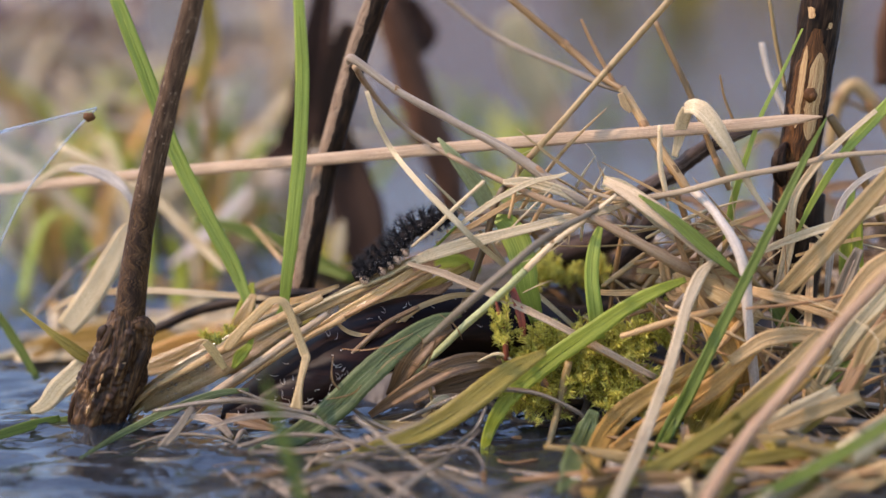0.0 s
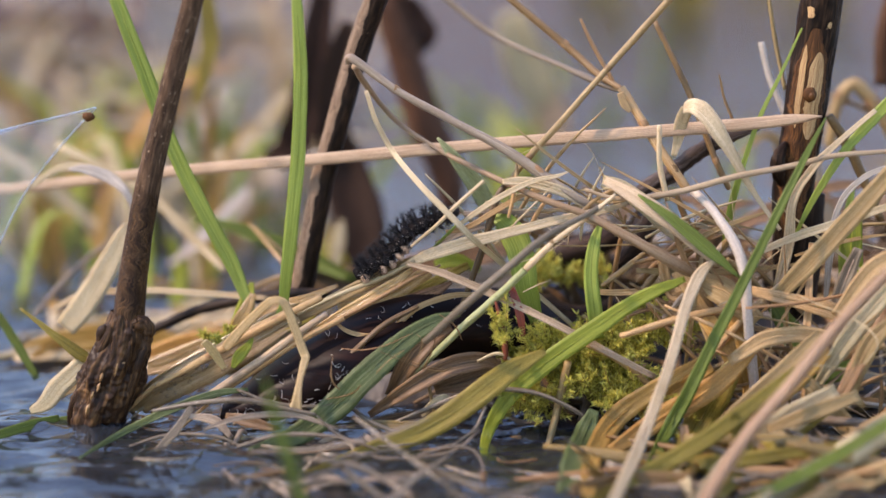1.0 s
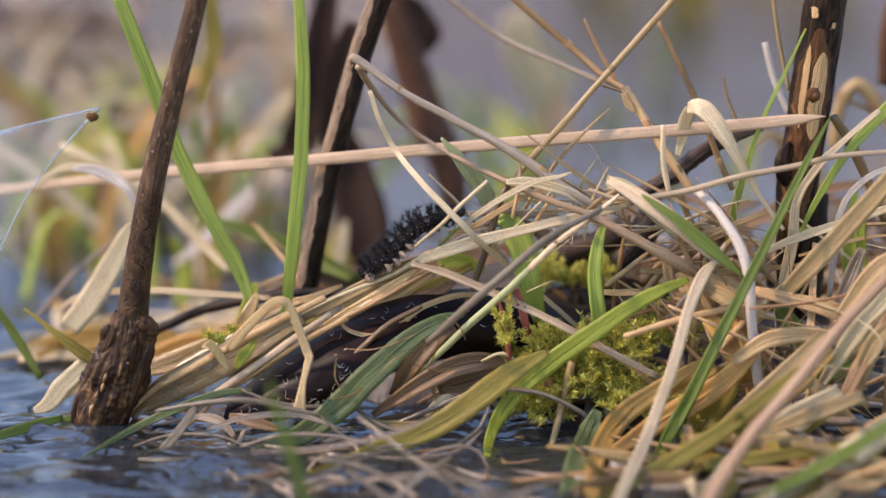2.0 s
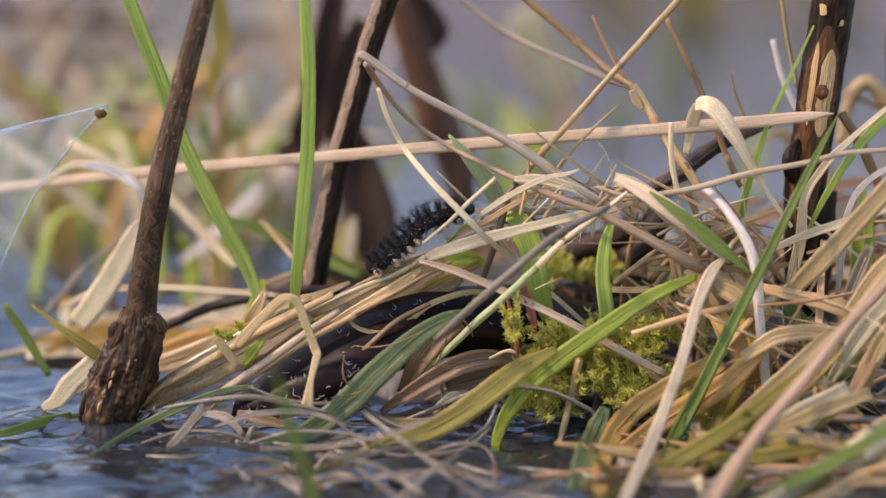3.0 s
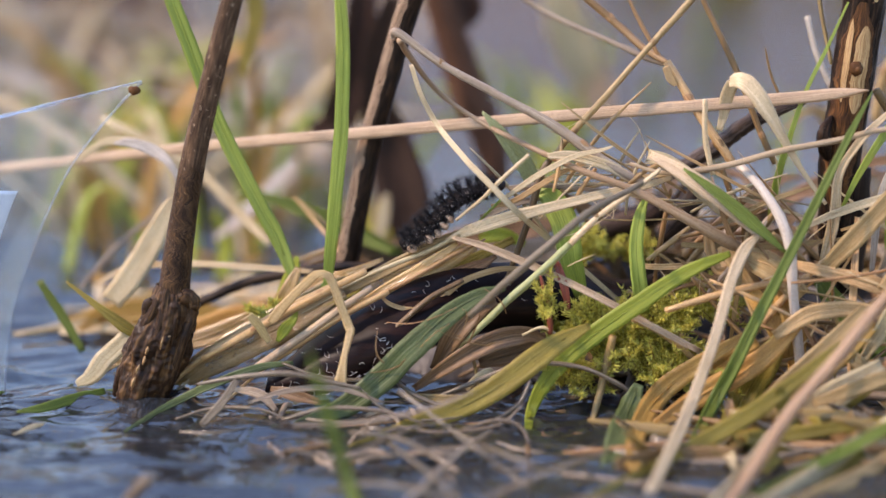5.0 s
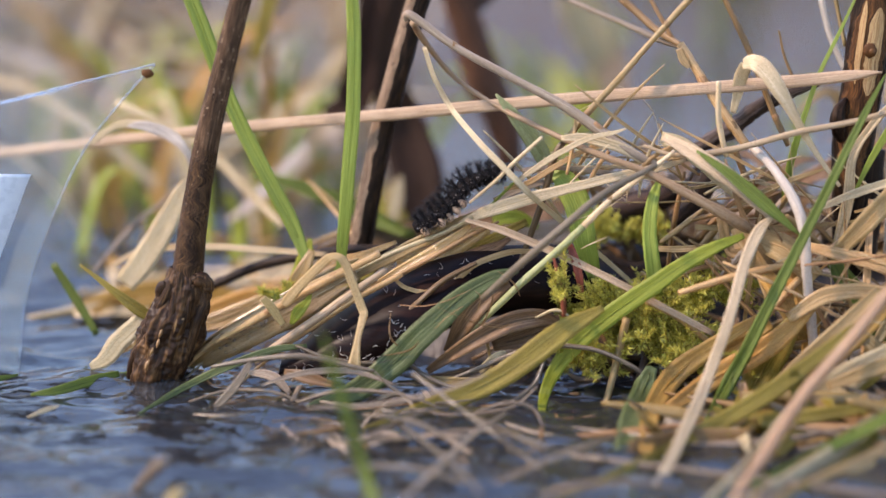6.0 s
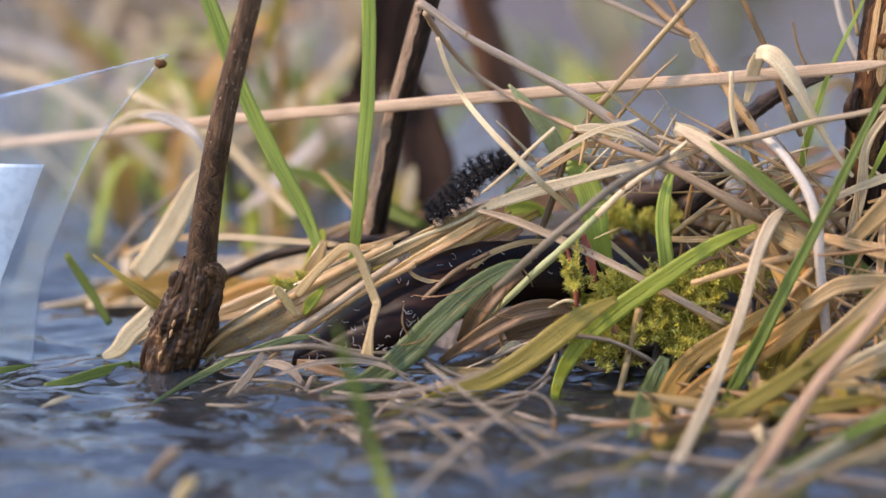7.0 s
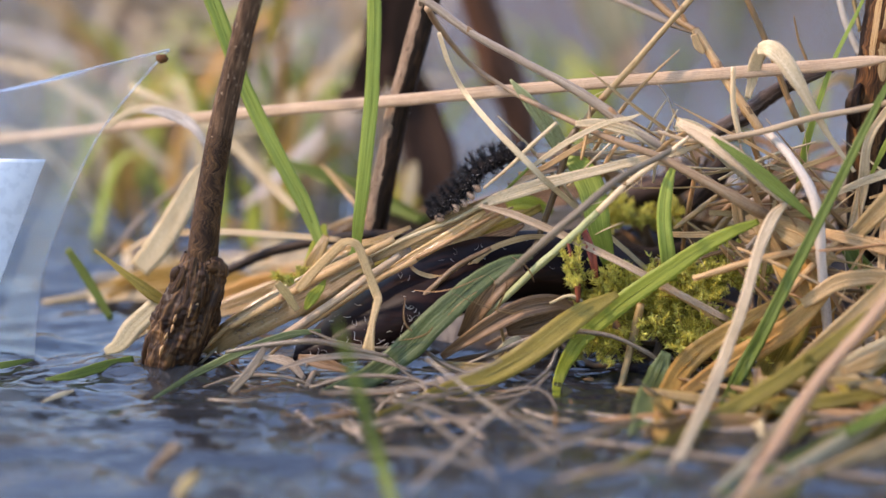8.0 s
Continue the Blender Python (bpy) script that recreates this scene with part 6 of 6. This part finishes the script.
def caterpillar():
    """Thirteen ringed segments with branched spines, stubby pale prolegs and a glossy head; each segment is keyed."""
    ox, oy, oz = (0.0, -1.5, 32.9)
    thing = tagged(new("caterpillar"), "black spiny caterpillar with white speckles climbing a straw", "caterpillar")
    thing.location = (ox * MM, oy * MM, oz * MM)
    rng = np.random.default_rng(21)
    made = []
    for i in range(SEGMENTS):
        s = i / (SEGMENTS - 1)
        r = 1.62 * (0.74 + 0.28 * math.sin(math.pi * min(1, 0.15 + s * 0.85))) if i < SEGMENTS - 1 else 1.1
        if i == SEGMENTS - 1:
            body = part("head", [bump_ball((0, 0, 0), (1.15, 1.15, 1.2), rng, 14, 10, 0.02)], "spine", thing, "glossy black head")
            for sy in (-1, 1):
                for k in range(3):
                    a = np.array([0.4, sy * 0.7, -0.2 + 0.5 * k])
                    part("hair", [ribbon([(*a, 0.12), (*(a * 1.6), 0.08), (*(a * 2.4 + (0.3, 0, 0.3)), 0.03)], "stem", per=3, sides=5)], "spine", body)
            made.append(body)
            continue
        rings = []
        for x, k in ((-1.5, 0.8), (-1.0, 0.93), (-0.4, 1.0), (0.1, 0.95), (0.4, 1.0), (1.0, 0.93), (1.5, 0.8)):
            rings.append((x, r * k))
        v, f, seg = [], [], 18
        for x, q in rings:
            for j in range(seg):
                a = 2 * math.pi * j / seg
                d = 1 + 0.03 * rng.normal()
                v.append((x, q * math.cos(a) * d, q * math.sin(a) * d * (0.92 if math.sin(a) < 0 else 1)))
        for a in range(len(rings) - 1):
            for j in range(seg):
                f.append((a * seg + j, a * seg + (j + 1) % seg, (a + 1) * seg + (j + 1) % seg, (a + 1) * seg + j))
        f += [tuple(range(seg))[::-1], tuple((len(rings) - 1) * seg + j for j in range(seg))]
        body = part("segment", [(np.array(v), f, [(0, 0)] * sum(len(q) for q in f))], "skin", thing)
        for deg in (6, 30, 54, 78, 102, 126, 150, 174, 205, -25):
            a = radians(deg + rng.normal() * 5)
            out = np.array([rng.normal() * 0.12 - 0.05, -math.cos(a), math.sin(a)])
            root = out * r * 0.9
            length = rng.uniform(1.5, 2.2) * (0.75 if deg in (205, -25) else 1) * (0.8 if i < 2 or i > 9 else 1)
            spine = [ribbon([(*root, 0.55), (*(root + out * length * 0.5), 0.28), (*(root + out * length), 0.08)], "stem", per=3, sides=6)]
            for k in range(26):
                g = rng.uniform(0.25, 1.0)
                d = out * 0.7 + rng.normal(size=3) * 0.75
                d = d / np.linalg.norm(d) * rng.uniform(0.8, 1.7)
                q = root + out * length * g
                spine.append(ribbon([(*q, 0.085), (*(q + d), 0.025)], "stem", per=2, sides=4))
            part("spine", spine, "spine", body, "black branched bristly spine")
        specks = []
        for _ in range(16):
            a = radians(rng.choice([14, 22, -8, 158, 166, 188]) + rng.normal() * 9)
            q = (rng.uniform(-0.9, 0.9), -math.cos(a) * r * 0.985, math.sin(a) * r * 0.97)
            c = rng.uniform(0.04, 0.10)
            specks.append(bump_ball(q, (c * 1.4, c, c), rng, 6, 4, 0.1))
        part("speckles", specks, "speck", body, "white speckles")
        if i in (0, 2, 3, 4, 5):
            for sy in (-1, 1):
                part("proleg", [ribbon([(0, sy * 0.7, -r * 0.5, 1.5), (0.1, sy * 1.0, -r * 0.95, 1.35), (0.15, sy * 1.1, -r * 1.3, 1.2), (0.15, sy * 1.1, -r * 1.55, 0.6)], "stem", rng=rng, per=4, sides=10)], "foot", body, "stubby pale brown proleg")
        if i in (9, 10, 11):
            for sy in (-1, 1):
                part("leg", [ribbon([(0, sy * 0.6, -r * 0.7, 0.55), (0.3, sy * 0.8, -r * 1.2, 0.4), (0.7, sy * 0.7, -r * 1.55, 0.1)], "stem", per=4, sides=6)], "spine", body)
        made.append(body)
    return made


def bubbles():
    """Air bubbles caught under the wet straw where it runs into the water."""
    rng = np.random.default_rng(77)
    pieces = []
    for cx, cy, cz in ((-52.1, -3.0, 6.9), (-48.9, -3.0, 9.0), (-43.9, -4.0, 12.1)):
        for _ in range(14):
            r = rng.uniform(0.18, 0.5)
            pieces.append(bump_ball((cx + rng.normal() * 1.8, cy - rng.uniform(0, 0.8), cz + rng.normal() * 0.9), (r, r, r), rng, 10, 7, 0.0))
    tagged(new("bubbles", mesh_of("bubbles", pieces, "plastic")), "small clear air bubbles on the wet straw", "bubbles", "", "stuff")


bubbles()
bark_stem()
split_stem()
sidelit_stem()
dark_leaf()
plastic_sheet()
segments = caterpillar()

moss_clump(*(30.6, -2.0, 9.2), 7, 4, 5, 80, 1)
moss_clump(*(41.8, 3.0, 17.0), 6, 4, 4, 60, 2)
moss_clump(*(16.6, 4.0, 13.9), 5, 3, 5, 50, 3, "yellow-green moss with reddish stems in wet straw")
moss_clump(*(24.6, 24.0, 23.9), 8, 4, 3, 50, 4)
moss_clump(*(-43.1, 4.0, 15.0), 2.5, 2, 1.6, 12, 5)
moss_clump(*(45.2, -6.0, -1.5), 6, 4, 4, 50, 6)
moss_clump(*(16.9, -5.0, 6.1), 4, 3, 4, 40, 7, "yellow-green moss with reddish stems in wet straw")
moss_clump(*(36.5, -4.0, 7.0), 6, 4, 4, 60, 9)
moss_clump(*(24.6, -1.0, 12.9), 5, 3, 4, 50, 10)
moss_clump(*(34.6, 1.0, 15.8), 5, 3, 4, 50, 11)
moss_clump(11.1, -9.5, 20.8, 1.2, 1.0, 2.6, 9, 12, "yellow-green moss shoot on a red stem")
moss_clump(19.6, -4.0, 17.8, 2.0, 1.5, 2.2, 12, 13)
moss_clump(*(-27.7, 105.0, 10.7), 6, 6, 5, 24, 8)


# ---- the blurred plants behind, and the mat of fine straw ----
def tuft(label, material, count, seed, xs, ys, tall, wide, lean, droop=0.5, base=0.0, name="background_grass"):
    rng = np.random.default_rng(seed)
    pieces = []
    for _ in range(count):
        x, y = rng.uniform(*xs), rng.uniform(*ys)
        h, w = rng.uniform(*tall), rng.uniform(*wide)
        k = (y + 482) / 482
        dx, dy = rng.normal() * lean * h, rng.normal() * lean * h * 0.6
        z = bed(x * k, y) - 2 + base
        b = droop * h * rng.uniform(0, 0.6)
        pieces.append(ribbon([(x * k, y, z, w * 0.8), (x * k + dx * 0.3, y + dy * 0.3, z + h * 0.45, w), (x * k + dx * 0.75, y + dy * 0.8, z + h * 0.85 - b * 0.2, w * 0.8),
                              (x * k + dx * 1.3, y + dy * 1.2, z + h - b, w * 0.1)], "leaf", rng=rng, per=4, roll=rng.uniform(-40, 40)))
    return tagged(new(name, mesh_of(name, pieces, material)), label, "grass", "", "stuff")


tuft("dry tan grass blurred behind the tussock", "straw", 7, 31, (-95, -22), (150, 460), (34, 74), (1.2, 3.2), 0.35)
tuft("weathered grey-brown grass blurred behind the tussock", "grey", 48, 38, (-95, -15), (150, 460), (28, 60), (1.2, 3.5), 0.4)
tuft("bleached grass blurred behind the tussock", "pale", 40, 32, (-95, -20), (110, 460), (26, 58), (1.2, 3.4), 0.65)
tuft("whitened dead grass blurred behind the tussock", "white", 38, 48, (-95, -15), (150, 460), (26, 56), (1.2, 3.4), 0.55)
# White blades stand in for pale reflections on the water behind.
tuft("wide white grass added for the pale water reflection behind", "white", 16, 49, (-62, -26), (200, 420), (36, 62), (2.5, 5), 0.45)
tuft("fresh green grass blurred behind the stem", "lime", 14, 33, (-90, -30), (95, 240), (22, 50), (1.6, 3.4), 0.32, 0.15)
tuft("green grass blurred behind the stem", "green", 22, 34, (-90, -10), (95, 260), (20, 56), (1.4, 3.0), 0.35, 0.15)
tuft("orange dead grass blurred behind the stem", "orange", 10, 35, (-85, -40), (95, 220), (25, 60), (1.6, 3.2), 0.4, 0.2)
tuft("low yellow-green plants blurred beyond the water", "lime", 18, 36, (5, 60), (200, 420), (18, 40), (2, 5), 0.3, 0.3)
tuft("far yellowish grass blurred beyond the water", "olive", 40, 39, (25, 75), (560, 850), (25, 60), (3, 6), 0.3, 0.3)
# Dark backing added so that gaps in the tussock look shaded.
tuft("brown grass backing the tussock, dark for its shaded gaps", "leafbrown", 120, 40, (24, 112), (30, 60), (8, 24), (1.2, 3), 0.7)
tuft("brown dead grass blurred behind the tussock", "leafbrown", 30, 65, (-95, -15), (170, 460), (30, 62), (1.5, 4), 0.5)
tuft("weathered grass at the back of the tussock", "grey", 24, 64, (30, 112), (30, 60), (8, 24), (0.6, 1.6), 0.9)
tuft("dry tan grass blurred behind the tussock", "straw", 24, 37, (62, 110), (60, 160), (20, 60), (1.5, 3), 0.4)


def mat_of_straw(label, material, count, seed, xs, ys, zlift, length, wide):
    """Fine broken straw lying over the mound."""
    rng = np.random.default_rng(seed)
    pieces = []
    for _ in range(count):
        x, y = rng.uniform(*xs), rng.uniform(*ys)
        a = rng.uniform(0, math.pi)
        d = rng.uniform(*length) / 2
        w = rng.uniform(*wide)
        row = []
        for s in (-1, -0.3, 0.4, 1):
            px, py = x + math.cos(a) * d * s, y + math.sin(a) * d * s * 0.5 + rng.normal() * 0.6
            row.append((px, py, max(bed(px, py), -0.5) + rng.uniform(*zlift) + rng.normal() * 0.8, w * (1 if abs(s) < 1 else 0.6)))
        pieces.append(ribbon(row, "leaf" if rng.random() < 0.6 else "stem", rng=rng, per=4, roll=rng.uniform(-60, 60), sides=6))
    return tagged(new("straw_litter", mesh_of("straw_litter", pieces, material)), label, "straw litter", "", "stuff")


mat_of_straw("matted tan straw over the mound", "straw", 50, 41, (42, 115), (5, 60), (0, 5), (12, 45), (0.6, 2.2))
mat_of_straw("matted brown straw over the mound", "brown", 90, 42, (36, 115), (0, 60), (0, 4), (10, 40), (0.6, 2.0))
# Darker straw colour stands in for shade deep in the mat.
mat_of_straw("matted straw coloured dark for the shaded gaps of the mound", "leafbrown", 110, 47, (5, 115), (0, 60), (0, 3.5), (10, 40), (0.8, 2.4))
mat_of_straw("matted grey straw over the mound", "grey", 54, 43, (38, 115), (0, 50), (0, 5), (10, 40), (0.5, 1.5))
# Pale straw puts in a bright water reflection along with wet litter.
mat_of_straw("pale straw lying flat, added for bright water and wet litter", "pale", 26, 45, (-88, -28), (36, 110), (0, 2.5), (14, 45), (1.0, 3.0))
mat_of_straw("orange straw lying flat at the water's edge", "orange", 20, 46, (-88, -28), (36, 110), (0, 2.5), (14, 45), (1.0, 3.0))
mat_of_straw("wet broken straw floating on the water", "grey", 14, 44, (-40, 10), (-62, -14), (0, 1.2), (10, 30), (0.4, 1.2))


def fine_stalks(label, material, count, seed, ridge, spread, length, wide, steep=0.8, bent=0.06):
    """Thin broken stalks tossed over the top of the tussock."""
    rng = np.random.default_rng(seed)
    pieces = []
    line = spline(ridge, 10)[:, :3]
    for _ in range(count):
        q = line[int(rng.integers(0, len(line)))] + rng.normal(size=3) * spread
        a = radians(rng.normal() * 45 + rng.choice([20, 150]))
        d = np.array([math.cos(a), rng.normal() * 0.25, math.sin(a) * steep]) * rng.uniform(*length) / 2
        w = rng.uniform(*wide)
        bow = rng.normal(size=3) * (1, 1, steep) * bent * np.linalg.norm(d)
        pieces.append(ribbon([(*(q - d), w * 0.7), (*(q - d * 0.3 + bow), w), (*(q + d * 0.35 + bow), w * 0.9), (*(q + d), w * 0.3)], "stem" if rng.random() < 0.6 else "leaf", rng=rng, per=5, sides=6))
    return tagged(new("straw_litter", mesh_of("straw_litter", pieces, material)), label, "straw litter", "", "stuff")


RIDGE = [(12.7, 6.0, 41.3, 0.11), (20.3, 5.0, 43.1, 0.11), (30.0, 4.0, 43.0, 0.11), (46.4, 4.0, 38.6, 0.11), (61.8, 4.0, 34.1, 0.11), (84.7, 4.0, 34.1, 0.11)]
SLOPE = [(40.0, 4.0, 28.5, 0.11), (47.5, 1.0, 25.9, 0.11), (57.9, -4.0, 21.5, 0.11), (70.2, -10.0, 14.2, 0.11), (82.2, -16.0, 9.2, 0.11)]
HOLLOW = [(-24.0, -10.0, 8.7, 0.11), (-13.3, -10.0, 12.0, 0.11), (-2.6, -10.0, 16.4, 0.11), (8.2, -8.0, 15.9, 0.11)]
FOOT = [(26.2, -34.0, -1.6, 0.10), (42.6, -34.0, -0.5, 0.10), (61.0, -34.0, 1.6, 0.10), (79.7, -32.0, 3.1, 0.10)]
fine_stalks("thin tan broken stalks on the tussock top", "straw", 12, 51, RIDGE, (4, 3, 3.5), (12, 40), (0.3, 0.9))
fine_stalks("thin pale broken stalks on the tussock top", "pale", 12, 52, RIDGE, (4, 3, 4), (10, 36), (0.3, 0.9))
fine_stalks("thin brown broken stalks on the tussock", "brown", 26, 53, SLOPE, (6, 4, 5), (12, 40), (0.4, 1.2))
fine_stalks("thin tan broken stalks on the tussock side", "straw", 26, 54, SLOPE, (6, 4, 6), (12, 40), (0.4, 1.6))
fine_stalks("tan and buff straw at the foot of the tussock", "olive", 6, 55, FOOT, (8, 4, 1.5), (18, 50), (1.2, 3.4), 0.3)
fine_stalks("brown straw at the foot of the tussock", "brown", 12, 56, FOOT, (8, 5, 1.5), (16, 45), (0.8, 2.6), 0.3)
fine_stalks("wet buff straw at the foot of the tussock", "wet", 8, 57, FOOT, (8, 4, 1.5), (18, 50), (1.2, 3.4), 0.3)
fine_stalks("soaked grey-brown straw at the foot of the tussock", "soaked", 26, 66, FOOT, (9, 6, 1.2), (14, 46), (0.6, 2.2), 0.25, 0.12)
SHALLOWS = [(-51.5, -16.0, -1.3, 0.11), (-37.2, -22.0, -0.5, 0.11), (-23.2, -28.0, 0.3, 0.10), (-8.6, -34.0, -0.0, 0.10), (7.7, -38.0, -1.6, 0.10)]
fine_stalks("thin soaked straws lying in the shallow water", "soaked", 26, 58, SHALLOWS, (9, 9, 0.7), (6, 22), (0.25, 0.8), 0.08, 0.35)
fine_stalks("thin brown straws lying in the shallow water", "brown", 26, 59, SHALLOWS, (12, 12, 0.7), (5, 20), (0.2, 0.7), 0.08, 0.35)

fine_stalks("hair-thin pale fibres on the tussock top", "pale", 10, 60, RIDGE, (5, 5, 5), (6, 22), (0.12, 0.3), 0.8, 0.35)
fine_stalks("hair-thin pale fibres on the tussock side", "pale", 26, 61, SLOPE, (8, 6, 7), (6, 24), (0.12, 0.3), 0.8, 0.35)
fine_stalks("hair-thin brown fibres by the dark leaf", "brown", 12, 62, HOLLOW, (6, 4, 3), (6, 16), (0.12, 0.3), 0.7, 0.25)


def motions():
    """The caterpillar crawls a little and lifts its head; one green blade leans in the air; the water sways."""
    lines = [(row[0], body_line(row[1:])) for row in BODY]
    for i, seg in enumerate(segments):
        walk(seg, [(t, pose(line[i][0] * MM, 0, line[i][1] * MM, 0, -line[i][2], 0)) for t, line in lines])
    foot = Matrix.Translation(Vector((-31.1, 2.0, 15.5)) * MM)
    lean = [(0.0, 0.0), (1.5, -0.36), (3.0, -0.95), (3.5, -1.2), (4.0, -0.35), (4.5, -0.5), (6.0, -1.25), (6.5, -1.0), (7.0, -0.8), (8.0, 0.0)]
    walk(swaying, [(t, foot @ pose(0, 0, 0, 0, a, 0) @ foot.inverted()) for t, a in lean])
    rows = []
    for k in range(17):
        t = k * 0.5
        rows.append((t, pose(0.0012 * math.sin(2.6 * t) + 0.0004 * t, 0.0010 * math.sin(1.9 * t + 1), 0.0002 * math.sin(3.1 * t))))
    walk(water, rows)


motions()
